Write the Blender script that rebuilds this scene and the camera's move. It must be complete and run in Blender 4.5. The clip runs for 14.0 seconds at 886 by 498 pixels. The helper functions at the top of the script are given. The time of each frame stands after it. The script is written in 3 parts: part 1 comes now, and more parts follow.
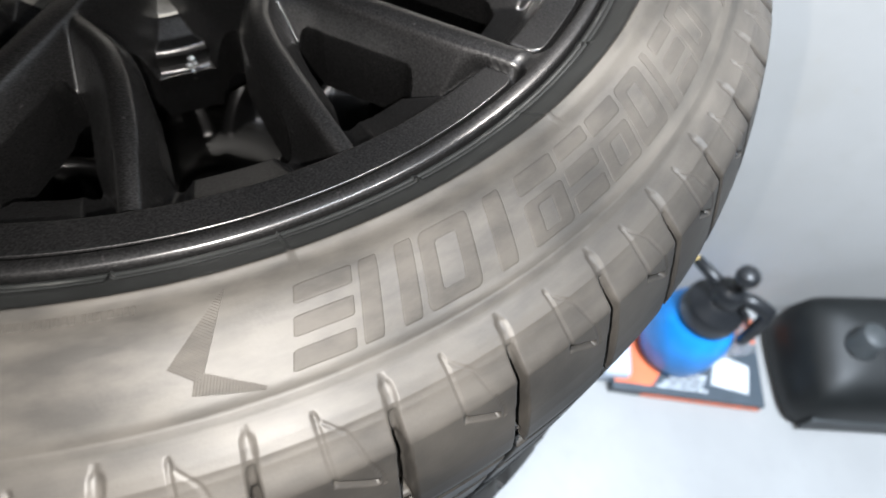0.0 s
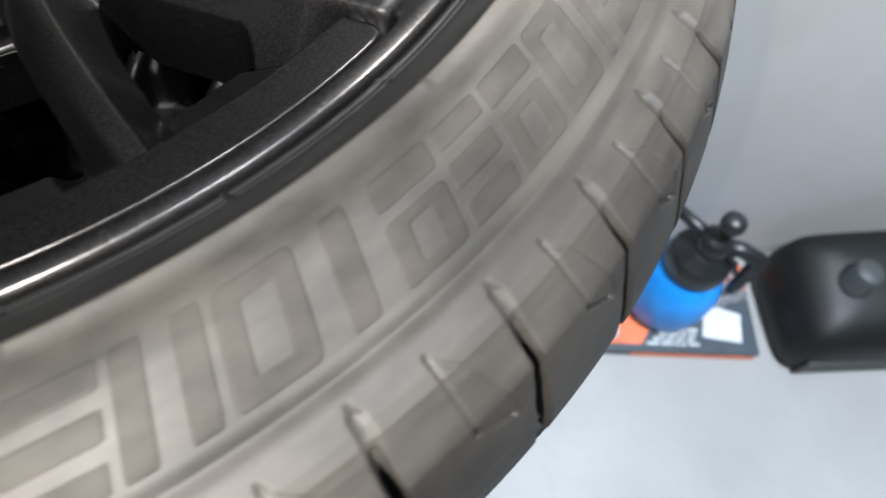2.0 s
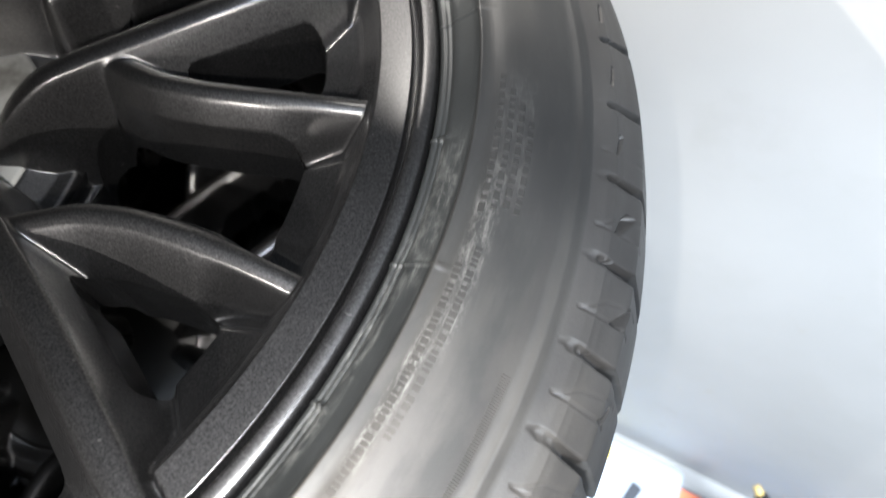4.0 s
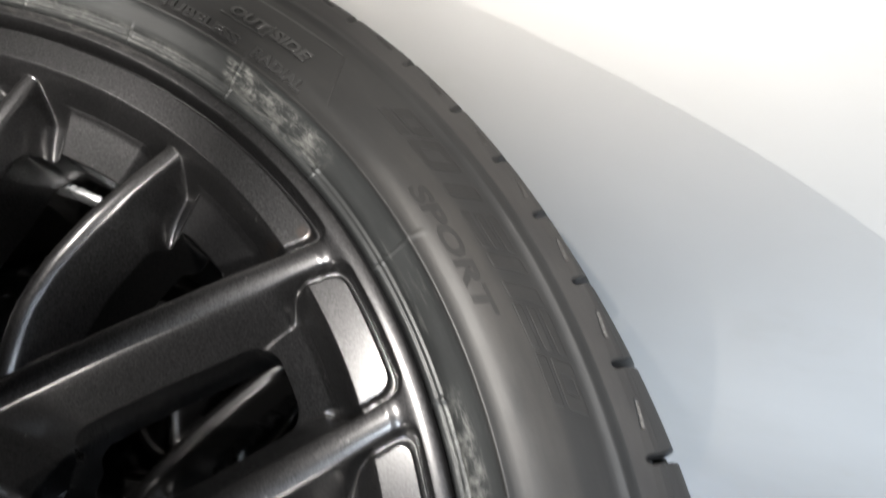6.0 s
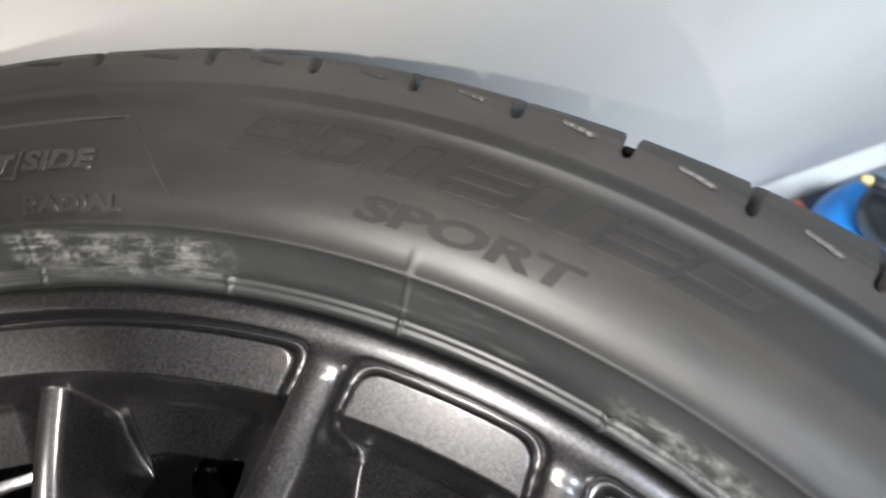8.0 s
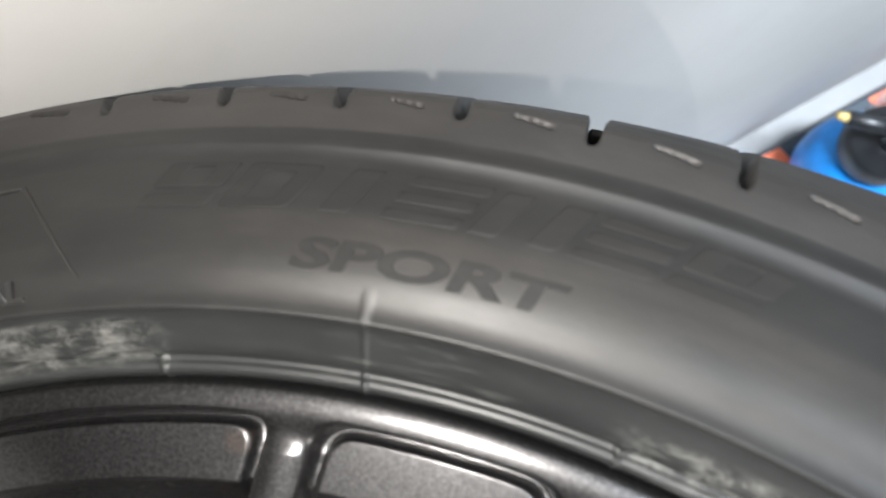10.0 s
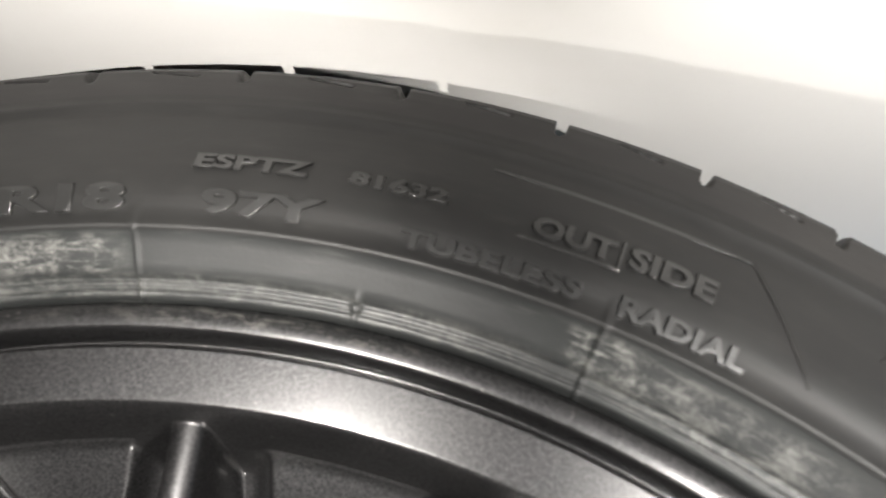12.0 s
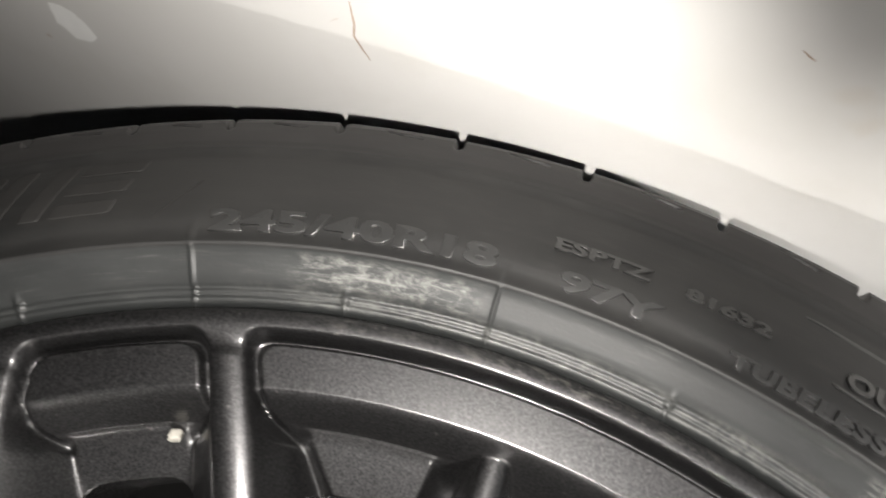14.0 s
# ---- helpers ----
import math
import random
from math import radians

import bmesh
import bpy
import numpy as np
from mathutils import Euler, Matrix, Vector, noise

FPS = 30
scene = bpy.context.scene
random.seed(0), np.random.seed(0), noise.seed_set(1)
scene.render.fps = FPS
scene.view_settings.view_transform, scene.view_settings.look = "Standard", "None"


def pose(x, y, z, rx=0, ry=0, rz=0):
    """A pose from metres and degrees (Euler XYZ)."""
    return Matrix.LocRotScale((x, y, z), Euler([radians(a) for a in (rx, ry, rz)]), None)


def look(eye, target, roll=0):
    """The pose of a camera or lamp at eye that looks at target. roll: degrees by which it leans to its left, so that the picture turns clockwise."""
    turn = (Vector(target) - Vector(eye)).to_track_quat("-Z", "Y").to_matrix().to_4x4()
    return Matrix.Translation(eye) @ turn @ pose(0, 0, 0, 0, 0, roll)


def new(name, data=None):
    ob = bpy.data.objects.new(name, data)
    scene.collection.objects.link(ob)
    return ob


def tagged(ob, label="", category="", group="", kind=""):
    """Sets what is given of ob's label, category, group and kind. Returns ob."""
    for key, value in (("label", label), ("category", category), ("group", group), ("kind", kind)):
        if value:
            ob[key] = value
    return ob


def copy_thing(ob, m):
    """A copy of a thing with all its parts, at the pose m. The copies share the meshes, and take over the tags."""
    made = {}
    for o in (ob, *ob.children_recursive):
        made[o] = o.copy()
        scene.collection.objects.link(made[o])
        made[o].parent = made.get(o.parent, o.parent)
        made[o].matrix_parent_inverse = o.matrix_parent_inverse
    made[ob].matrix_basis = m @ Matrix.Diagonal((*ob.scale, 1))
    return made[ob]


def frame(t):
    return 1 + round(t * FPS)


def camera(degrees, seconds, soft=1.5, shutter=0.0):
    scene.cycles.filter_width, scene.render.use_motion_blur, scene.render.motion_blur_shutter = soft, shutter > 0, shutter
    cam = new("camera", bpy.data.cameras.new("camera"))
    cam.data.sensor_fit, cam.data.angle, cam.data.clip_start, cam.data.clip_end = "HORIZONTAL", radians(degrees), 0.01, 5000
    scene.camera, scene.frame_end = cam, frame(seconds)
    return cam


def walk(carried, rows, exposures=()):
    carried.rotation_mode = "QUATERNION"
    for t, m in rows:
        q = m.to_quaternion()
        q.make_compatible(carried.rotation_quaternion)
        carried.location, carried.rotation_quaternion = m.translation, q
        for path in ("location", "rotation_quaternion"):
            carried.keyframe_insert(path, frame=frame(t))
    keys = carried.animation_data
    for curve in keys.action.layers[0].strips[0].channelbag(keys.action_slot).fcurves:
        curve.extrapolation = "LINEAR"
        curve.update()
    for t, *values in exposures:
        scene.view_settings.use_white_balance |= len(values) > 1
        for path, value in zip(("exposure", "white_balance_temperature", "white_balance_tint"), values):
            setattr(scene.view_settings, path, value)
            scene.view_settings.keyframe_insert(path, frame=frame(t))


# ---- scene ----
cam = camera(67.09, 14.0, soft=1.5, shutter=0.25)
cam.data.dof.use_dof, cam.data.dof.focus_distance, cam.data.dof.aperture_fstop = True, 0.215, 12.0

walk(cam, [
    (0, pose(0.1681, -0.3186, 1.1699, 29.80, -7.24, 5.27)),
    (0.5, pose(0.1619, -0.3008, 1.1357, 31.08, -7.15, -1.65)),
    (0.7, pose(0.1636, -0.2972, 1.1321, 30.51, -6.99, -1.92)),
    (1, pose(0.1659, -0.2932, 1.1249, 29.10, -7.35, -0.37)),
    (1.5, pose(0.1799, -0.2852, 1.1139, 27.63, -5.05, -1.01)),
    (1.8, pose(0.1906, -0.2755, 1.1140, 27.50, -4.94, -0.91)),
    (2, pose(0.2050, -0.2644, 1.1196, 26.96, -5.64, 0.21)),
    (2.2, pose(0.2215, -0.2481, 1.1146, 26.56, -6.76, 3.77)),
    (2.4, pose(0.2326, -0.2221, 1.1168, 25.42, -5.59, 7.47)),
    (2.5, pose(0.2373, -0.2068, 1.1230, 24.96, -4.22, 8.55)),
    (2.7, pose(0.2516, -0.1715, 1.1300, 24.74, -3.40, 13.85)),
    (3, pose(0.2738, -0.1281, 1.1497, 23.62, -3.27, 20.37)),
    (3.2, pose(0.2887, -0.1031, 1.1618, 21.64, -2.58, 24.12)),
    (3.5, pose(0.3019, -0.0732, 1.1724, 23.14, -2.41, 25.57)),
    (3.8, pose(0.3004, -0.0573, 1.1651, 26.17, -2.72, 26.48)),
    (4, pose(0.2963, -0.0485, 1.1720, 27.45, -2.66, 26.54)),
    (4.2, pose(0.2953, -0.0460, 1.1802, 29.03, -2.67, 26.74)),
    (6.3, pose(0.1734, 0.1640, 1.2020, 22.24, -0.52, 22.46)),
    (6.5, pose(0.1571, 0.1867, 1.1913, 20.15, 0.13, 24.59)),
    (7, pose(0.1574, 0.1996, 1.1785, 13.98, 4.06, 15.31)),
    (7.5, pose(0.1739, 0.1945, 1.1533, 11.75, 6.84, -5.70)),
    (8, pose(0.1821, 0.1827, 1.1461, 9.66, 7.83, -18.54)),
    (8.2, pose(0.1900, 0.1819, 1.1435, 9.16, 8.59, -24.02)),
    (10.3, pose(0.1895, 0.1945, 1.1239, 8.40, 8.52, -28.01)),
    (10.5, pose(0.1746, 0.1990, 1.1317, 9.42, 8.27, -21.72)),
    (11, pose(0.1288, 0.2144, 1.1388, 12.70, 6.07, -9.14)),
    (11.5, pose(0.0862, 0.2197, 1.1341, 17.65, 3.10, -1.22)),
    (12, pose(0.0488, 0.2152, 1.1334, 21.51, 1.56, 8.53)),
    (12.5, pose(0.0394, 0.2085, 1.1418, 22.10, 1.57, 9.54)),
    (13, pose(0.0434, 0.1987, 1.1409, 22.97, 1.65, 11.25)),
    (13.5, pose(0.0225, 0.1937, 1.1478, 27.00, 1.64, 20.01)),
    (14, pose(-0.0145, 0.1928, 1.1620, 26.61, 0.47, 24.81)),
], exposures=((0, 0.0), (0.5, 0.05), (1.0, -0.2), (1.5, -0.42), (2.0, -0.45), (2.5, -0.6), (2.8, -0.3), (3.2, 0.1), (4, 0.42), (6.5, 0.0), (7.2, 0.2), (8, 0.2), (10.5, 0.1), (11.5, 0.1), (14, 0.05)))

# ---------------------------------------------------------------- light
world = bpy.data.worlds.new("room_world")
scene.world = world
world.use_nodes = True
world.node_tree.nodes["Background"].inputs[0].default_value = (0.5, 0.58, 0.7, 1)
world.node_tree.nodes["Background"].inputs[1].default_value = 0.012


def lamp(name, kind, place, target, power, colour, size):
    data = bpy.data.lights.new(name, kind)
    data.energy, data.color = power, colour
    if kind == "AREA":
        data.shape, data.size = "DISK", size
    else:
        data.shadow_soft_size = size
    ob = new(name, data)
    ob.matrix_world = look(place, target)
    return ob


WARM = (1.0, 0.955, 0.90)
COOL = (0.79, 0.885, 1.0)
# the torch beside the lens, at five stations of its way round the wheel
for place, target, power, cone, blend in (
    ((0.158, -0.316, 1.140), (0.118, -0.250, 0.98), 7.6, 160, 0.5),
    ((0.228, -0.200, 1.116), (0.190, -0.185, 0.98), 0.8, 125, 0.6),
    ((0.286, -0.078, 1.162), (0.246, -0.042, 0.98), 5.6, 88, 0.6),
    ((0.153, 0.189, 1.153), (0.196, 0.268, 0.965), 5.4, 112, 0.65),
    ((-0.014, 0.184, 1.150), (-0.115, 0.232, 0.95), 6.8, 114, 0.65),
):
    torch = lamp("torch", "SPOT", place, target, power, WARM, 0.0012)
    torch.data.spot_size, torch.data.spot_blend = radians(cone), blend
# unseen spot added for the room's cool light; its cone leaves the left shaded
spot = lamp("added_cool_spot", "SPOT", (0.85, -0.32, 2.5), (0.86, 0.14, 0), 720, COOL, 0.25)
spot.data.spot_size, spot.data.spot_blend = radians(52), 0.7

# ---------------------------------------------------------------- materials


def material(name, base, rough=0.6, metal=0.0, spec=0.5):
    m = bpy.data.materials.new(name)
    m.use_nodes = True
    b = m.node_tree.nodes["Principled BSDF"]
    b.inputs["Base Color"].default_value = (*base, 1)
    b.inputs["Roughness"].default_value = rough
    b.inputs["Metallic"].default_value = metal
    b.inputs["Specular IOR Level"].default_value = spec
    return m


def link(m, a, b):
    m.node_tree.links.new(a, b)


def place_of(m, polar=False, stretch=(1, 1, 1), world_place=False):
    """Object coordinates, or (angle, radius, height) of them."""
    c = m.node_tree.nodes.new("ShaderNodeTexCoord")
    out = m.node_tree.nodes.new("ShaderNodeNewGeometry").outputs["Position"] if world_place else c.outputs["Object"]
    if polar:
        s = m.node_tree.nodes.new("ShaderNodeSeparateXYZ")
        link(m, out, s.inputs[0])
        at = m.node_tree.nodes.new("ShaderNodeMath")
        at.operation = "ARCTAN2"
        link(m, s.outputs[0], at.inputs[0])
        link(m, s.outputs[1], at.inputs[1])
        flat = m.node_tree.nodes.new("ShaderNodeVectorMath")
        flat.operation = "MULTIPLY"
        flat.inputs[1].default_value = (1, 1, 0)
        link(m, out, flat.inputs[0])
        ln = m.node_tree.nodes.new("ShaderNodeVectorMath")
        ln.operation = "LENGTH"
        link(m, flat.outputs[0], ln.inputs[0])
        j = m.node_tree.nodes.new("ShaderNodeCombineXYZ")
        link(m, at.outputs[0], j.inputs[0])
        link(m, ln.outputs["Value"], j.inputs[1])
        link(m, s.outputs[2], j.inputs[2])
        out = j.outputs[0]
    k = m.node_tree.nodes.new("ShaderNodeMapping")
    k.inputs["Scale"].default_value = stretch
    link(m, out, k.inputs[0])
    return k.outputs[0]


def noise_at(m, where, scale, detail=4, rough=0.55):
    n = m.node_tree.nodes.new("ShaderNodeTexNoise")
    n.inputs["Scale"].default_value, n.inputs["Detail"].default_value, n.inputs["Roughness"].default_value = scale, detail, rough
    link(m, where, n.inputs["Vector"])
    return n.outputs["Fac"]


def ramp(m, fac, stops):
    r = m.node_tree.nodes.new("ShaderNodeValToRGB")
    e = r.color_ramp.elements
    while len(e) < len(stops):
        e.new(0.5)
    for i, (p, c) in enumerate(stops):
        e[i].position = p
        e[i].color = (*c, 1) if len(c) == 3 else c
    link(m, fac, r.inputs[0])
    return r.outputs["Color"]


def grey(v):
    return (v, v, v)


def mixed(m, fac, a, b):
    x = m.node_tree.nodes.new("ShaderNodeMix")
    x.data_type = "RGBA"
    if hasattr(fac, "links"):
        link(m, fac, x.inputs[0])
    else:
        x.inputs[0].default_value = fac
    for i, v in ((6, a), (7, b)):
        if hasattr(v, "links"):
            link(m, v, x.inputs[i])
        else:
            x.inputs[i].default_value = (*v, 1)
    return x.outputs[2]


def into(m, name, value):
    link(m, value, m.node_tree.nodes["Principled BSDF"].inputs[name])


def bumped(m, height, strength, distance):
    b = m.node_tree.nodes.new("ShaderNodeBump")
    b.inputs["Strength"].default_value, b.inputs["Distance"].default_value = strength, distance
    link(m, height, b.inputs["Height"])
    into(m, "Normal", b.outputs[0])


def windows(m, spans, world_place=False):
    """1 within the given stretches of angle and radius, fading at their ends: (degrees, half width, metres, half width, strength)."""
    p = place_of(m, True, world_place=world_place)
    sep = m.node_tree.nodes.new("ShaderNodeSeparateXYZ")
    link(m, p, sep.inputs[0])
    total = None
    for a, da, r, dr, k in spans:
        ends = []
        for out, c, d in ((0, math.radians(a), math.radians(da)), (1, r, dr)):
            s = m.node_tree.nodes.new("ShaderNodeMath")
            s.operation = "SUBTRACT"
            link(m, sep.outputs[out], s.inputs[0])
            s.inputs[1].default_value = c
            q = m.node_tree.nodes.new("ShaderNodeMath")
            q.operation = "ABSOLUTE"
            link(m, s.outputs[0], q.inputs[0])
            g = m.node_tree.nodes.new("ShaderNodeMapRange")
            g.interpolation_type = "SMOOTHSTEP"
            g.inputs["From Min"].default_value, g.inputs["From Max"].default_value = d * 0.55, d
            g.inputs["To Min"].default_value, g.inputs["To Max"].default_value = 1, 0
            link(m, q.outputs[0], g.inputs["Value"])
            ends.append(g.outputs[0])
        x = m.node_tree.nodes.new("ShaderNodeMath")
        x.operation = "MULTIPLY"
        link(m, ends[0], x.inputs[0])
        link(m, ends[1], x.inputs[1])
        y = m.node_tree.nodes.new("ShaderNodeMath")
        y.operation = "MULTIPLY"
        link(m, x.outputs[0], y.inputs[0])
        y.inputs[1].default_value = k
        if total is None:
            total = y.outputs[0]
        else:
            z = m.node_tree.nodes.new("ShaderNodeMath")
            z.operation = "MAXIMUM"
            link(m, total, z.inputs[0])
            link(m, y.outputs[0], z.inputs[1])
            total = z.outputs[0]
    return total


def times(m, a, b):
    x = m.node_tree.nodes.new("ShaderNodeMath")
    x.operation = "MULTIPLY"
    link(m, a, x.inputs[0])
    link(m, b, x.inputs[1])
    return x.outputs[0]


def rubber(name, base, dust, rough, dust_level=0.5, scuffs=0.0, spans=(), pale=(0.13, 0.13, 0.122), soiled=(), gloss=0.3):
    m = material(name, base, rough, 0, gloss)
    p = place_of(m)
    q = place_of(m, True, (1, 14, 6))
    broad = noise_at(m, p, 14, 5)
    streak = noise_at(m, q, 22, 5, 0.65)
    c = mixed(m, ramp(m, broad, [(dust_level - 0.12, grey(0)), (dust_level + 0.25, grey(0.55))]), base, dust)
    c = mixed(m, ramp(m, streak, [(0.5, grey(0)), (0.75, grey(0.45))]), c, dust)
    if soiled:
        # brown road dust, thick on one stretch of the tyre and wiped in streaks
        wiped = noise_at(m, place_of(m, True, (1, 9, 1)), 9, 6, 0.6)
        c = mixed(m, times(m, ramp(m, wiped, [(0.36, grey(0.38)), (0.60, grey(1))]), windows(m, soiled)), c, (0.060, 0.055, 0.049))
    if scuffs:
        w = place_of(m, True, (1, 60, 20))
        lines = noise_at(m, w, 12, 8, 0.75)
        patch = noise_at(m, place_of(m, True, (1, 3, 1)), 5, 3)
        mask = m.node_tree.nodes.new("ShaderNodeMath")
        mask.operation = "MULTIPLY"
        link(m, ramp(m, lines, [(0.55, grey(0)), (0.68, grey(1))]), mask.inputs[0])
        link(m, ramp(m, patch, [(0.45, grey(0)), (0.6, grey(scuffs))]), mask.inputs[1])
        c = mixed(m, mask.outputs[0], c, (0.10, 0.10, 0.095))
    if spans:
        blot = noise_at(m, place_of(m, True, (1, 5, 1)), 55, 9, 0.78)
        scr = noise_at(m, place_of(m, True, (1, 26, 1)), 26, 9, 0.8)
        both = m.node_tree.nodes.new("ShaderNodeMath")
        both.operation = "MAXIMUM"
        link(m, ramp(m, blot, [(0.50, grey(0)), (0.66, grey(1))]), both.inputs[0])
        link(m, ramp(m, scr, [(0.50, grey(0)), (0.62, grey(0.9))]), both.inputs[1])
        c = mixed(m, times(m, both.outputs[0], windows(m, spans)), c, pale)
    into(m, "Base Color", c)
    fine = noise_at(m, p, 900, 3)
    into(m, "Roughness", ramp(m, broad, [(0.3, grey(rough - 0.07)), (0.7, grey(rough + 0.08))]))
    streaky = noise_at(m, place_of(m, True, (1, 40, 10)), 14, 6, 0.6)
    relief = m.node_tree.nodes.new("ShaderNodeMath")
    relief.operation = "ADD"
    link(m, fine, relief.inputs[0])
    link(m, streaky, relief.inputs[1])
    bumped(m, relief.outputs[0], 0.13, 0.0003)
    return m


SIDEWALL = rubber("sidewall_rubber", (0.0064, 0.0064, 0.0064), (0.0176, 0.0172, 0.0164), 0.53, 0.5, 0, ((82, 9, 0.2745, 0.005, 0.38), (91.5, 6, 0.2715, 0.0030, 0.6), (72.5, 6.5, 0.2780, 0.0085, 0.14)), (0.16, 0.156, 0.146), soiled=((136, 62, 0.285, 0.045, 0.72), (47, 20, 0.277, 0.012, 0.2)))
BEAD = rubber("bead_rubber", (0.0080, 0.0086, 0.0086), (0.0200, 0.0212, 0.0212), 0.48, 0.5, 0.35, ((16.9, 2.6, 0.2595, 0.0050, 1.0), (22.5, 6.5, 0.258, 0.006, 0.6), (-13.5, 7, 0.2600, 0.0045, 0.8), (-4, 22, 0.2540, 0.003, 0.35), (79, 8, 0.2590, 0.005, 0.4), (90, 12, 0.2555, 0.004, 0.4), (54, 6, 0.2565, 0.005, 0.6)))
TREAD = rubber("tread_rubber", (0.0088, 0.0084, 0.0084), (0.0220, 0.0212, 0.0208), 0.5, 0.5, soiled=((136, 62, 0.315, 0.03, 0.75), (49, 34, 0.315, 0.03, 0.16)))
MARK = rubber("moulded_marking", (0.0099, 0.0096, 0.0094), (0.0221, 0.0216, 0.0208), 0.60, 0.5, gloss=0.17, soiled=((136, 62, 0.285, 0.045, 0.72),))
EMBOSS = rubber("embossed_text", (0.0072, 0.0072, 0.0072), (0.019, 0.019, 0.0186), 0.36, 0.45, soiled=((136, 62, 0.285, 0.045, 0.85),), gloss=0.7)


def wheel_paint():
    m = material("satin_black_paint", (0.03, 0.029, 0.029), 0.55, 1.0, 0.5)
    coat = m.node_tree.nodes["Principled BSDF"].inputs
    coat["Coat Weight"].default_value, coat["Coat Roughness"].default_value = 1.0, 0.27
    p = place_of(m)
    flake = noise_at(m, p, 1400, 2)
    broad = noise_at(m, p, 18, 5)
    specks = noise_at(m, p, 260, 2, 0.4)
    c = ramp(m, flake, [(0.35, (0.016, 0.016, 0.0165)), (0.75, (0.044, 0.043, 0.044))])
    c = mixed(m, ramp(m, specks, [(0.74, grey(0)), (0.79, grey(0.4))]), c, (0.16, 0.155, 0.15))
    c = mixed(m, ramp(m, broad, [(0.58, grey(0)), (0.85, grey(0.2))]), c, (0.05, 0.048, 0.045))
    into(m, "Base Color", c)
    chafe = noise_at(m, place_of(m, True, (1, 12, 1)), 40, 8, 0.75)
    c = mixed(m, times(m, ramp(m, chafe, [(0.5, grey(0)), (0.64, grey(1))]), windows(m, ((-6, 15, 0.2478, 0.003, 0.22), (-2.5, 6, 0.2486, 0.0024, 0.6), (4.5, 4, 0.2485, 0.003, 0.5)), True)), c, (0.2, 0.195, 0.18))
    into(m, "Base Color", c)
    rust = noise_at(m, place_of(m, world_place=True), 320, 4, 0.6)
    c = mixed(m, times(m, ramp(m, rust, [(0.42, grey(0)), (0.55, grey(1))]), windows(m, ((31.3, 0.9, 0.2375, 0.003, 0.35), (30.2, 1.0, 0.226, 0.003, 0.3)), True)), c, (0.06, 0.043, 0.034))
    into(m, "Base Color", c)
    into(m, "Roughness", ramp(m, broad, [(0.3, grey(0.50)), (0.7, grey(0.58))]))
    bumped(m, flake, 0.22, 0.0003)
    return m


PAINT = wheel_paint()


# black paint taken near zero: the shade deep behind the spokes is in the colour
def shaded_barrel_paint():
    m = material("shaded_barrel_black", (0.018, 0.018, 0.018), 0.45, 0.2, 0.4)
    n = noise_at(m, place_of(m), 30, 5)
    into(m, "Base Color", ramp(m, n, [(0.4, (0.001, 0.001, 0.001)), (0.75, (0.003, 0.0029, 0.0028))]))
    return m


BARREL = shaded_barrel_paint()
BORE = material("bare_hub_metal", (0.32, 0.31, 0.29), 0.55, 0.6)
_n = noise_at(BORE, place_of(BORE), 60, 5)
into(BORE, "Base Color", ramp(BORE, _n, [(0.35, (0.10, 0.095, 0.085)), (0.6, (0.26, 0.255, 0.24))]))
SILVER = material("zinc_weight", (0.5, 0.51, 0.52), 0.3, 0.9)
_n = noise_at(SILVER, place_of(SILVER), 500, 4)
into(SILVER, "Roughness", ramp(SILVER, _n, [(0.3, grey(0.2)), (0.7, grey(0.5))]))
bumped(SILVER, _n, 0.4, 0.0006)
RESIDUE = material("pale_residue", (0.42, 0.40, 0.36), 0.8)
_n = noise_at(RESIDUE, place_of(RESIDUE), 350, 5)
into(RESIDUE, "Base Color", ramp(RESIDUE, _n, [(0.35, (0.07, 0.066, 0.06)), (0.65, (0.22, 0.21, 0.19))]))


def plaster():
    m = material("white_wall_paint", (0.74, 0.73, 0.71), 0.75)
    p = place_of(m)
    big, mid, fine = noise_at(m, p, 2.2, 5), noise_at(m, p, 11, 6, 0.6), noise_at(m, p, 160, 3)
    c = ramp(m, big, [(0.3, (0.42, 0.413, 0.40)), (0.7, (0.50, 0.494, 0.482))])
    c = mixed(m, ramp(m, mid, [(0.56, grey(0)), (0.74, grey(0.4))]), c, (0.40, 0.387, 0.36))
    spots = noise_at(m, p, 26, 3, 0.5)
    c = mixed(m, ramp(m, spots, [(0.70, grey(0)), (0.76, grey(0.5))]), c, (0.42, 0.39, 0.35))
    into(m, "Base Color", c)
    bumped(m, mid, 0.25, 0.004)
    return m


def concrete():
    m = material("grey_floor_paint", (0.5, 0.5, 0.5), 0.55)
    p = place_of(m)
    big, mid, spots = noise_at(m, p, 3, 6), noise_at(m, p, 40, 5), noise_at(m, p, 28, 3, 0.5)
    c = ramp(m, big, [(0.3, (0.26, 0.26, 0.258)), (0.7, (0.33, 0.33, 0.326))])
    c = mixed(m, ramp(m, mid, [(0.5, grey(0)), (0.75, grey(0.3))]), c, (0.26, 0.26, 0.255))
    c = mixed(m, ramp(m, spots, [(0.69, grey(0)), (0.74, grey(0.5))]), c, (0.25, 0.25, 0.24))
    into(m, "Base Color", c)
    bumped(m, mid, 0.2, 0.002)
    return m


WALL, FLOOR = plaster(), concrete()
# for the unseen room sides: dark grey chosen to keep bounced light low
DIM = material("low_bounce_grey", (0.16, 0.165, 0.17), 0.8)
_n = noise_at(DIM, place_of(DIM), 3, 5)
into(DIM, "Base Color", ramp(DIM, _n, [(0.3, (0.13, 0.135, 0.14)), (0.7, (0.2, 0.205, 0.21))]))


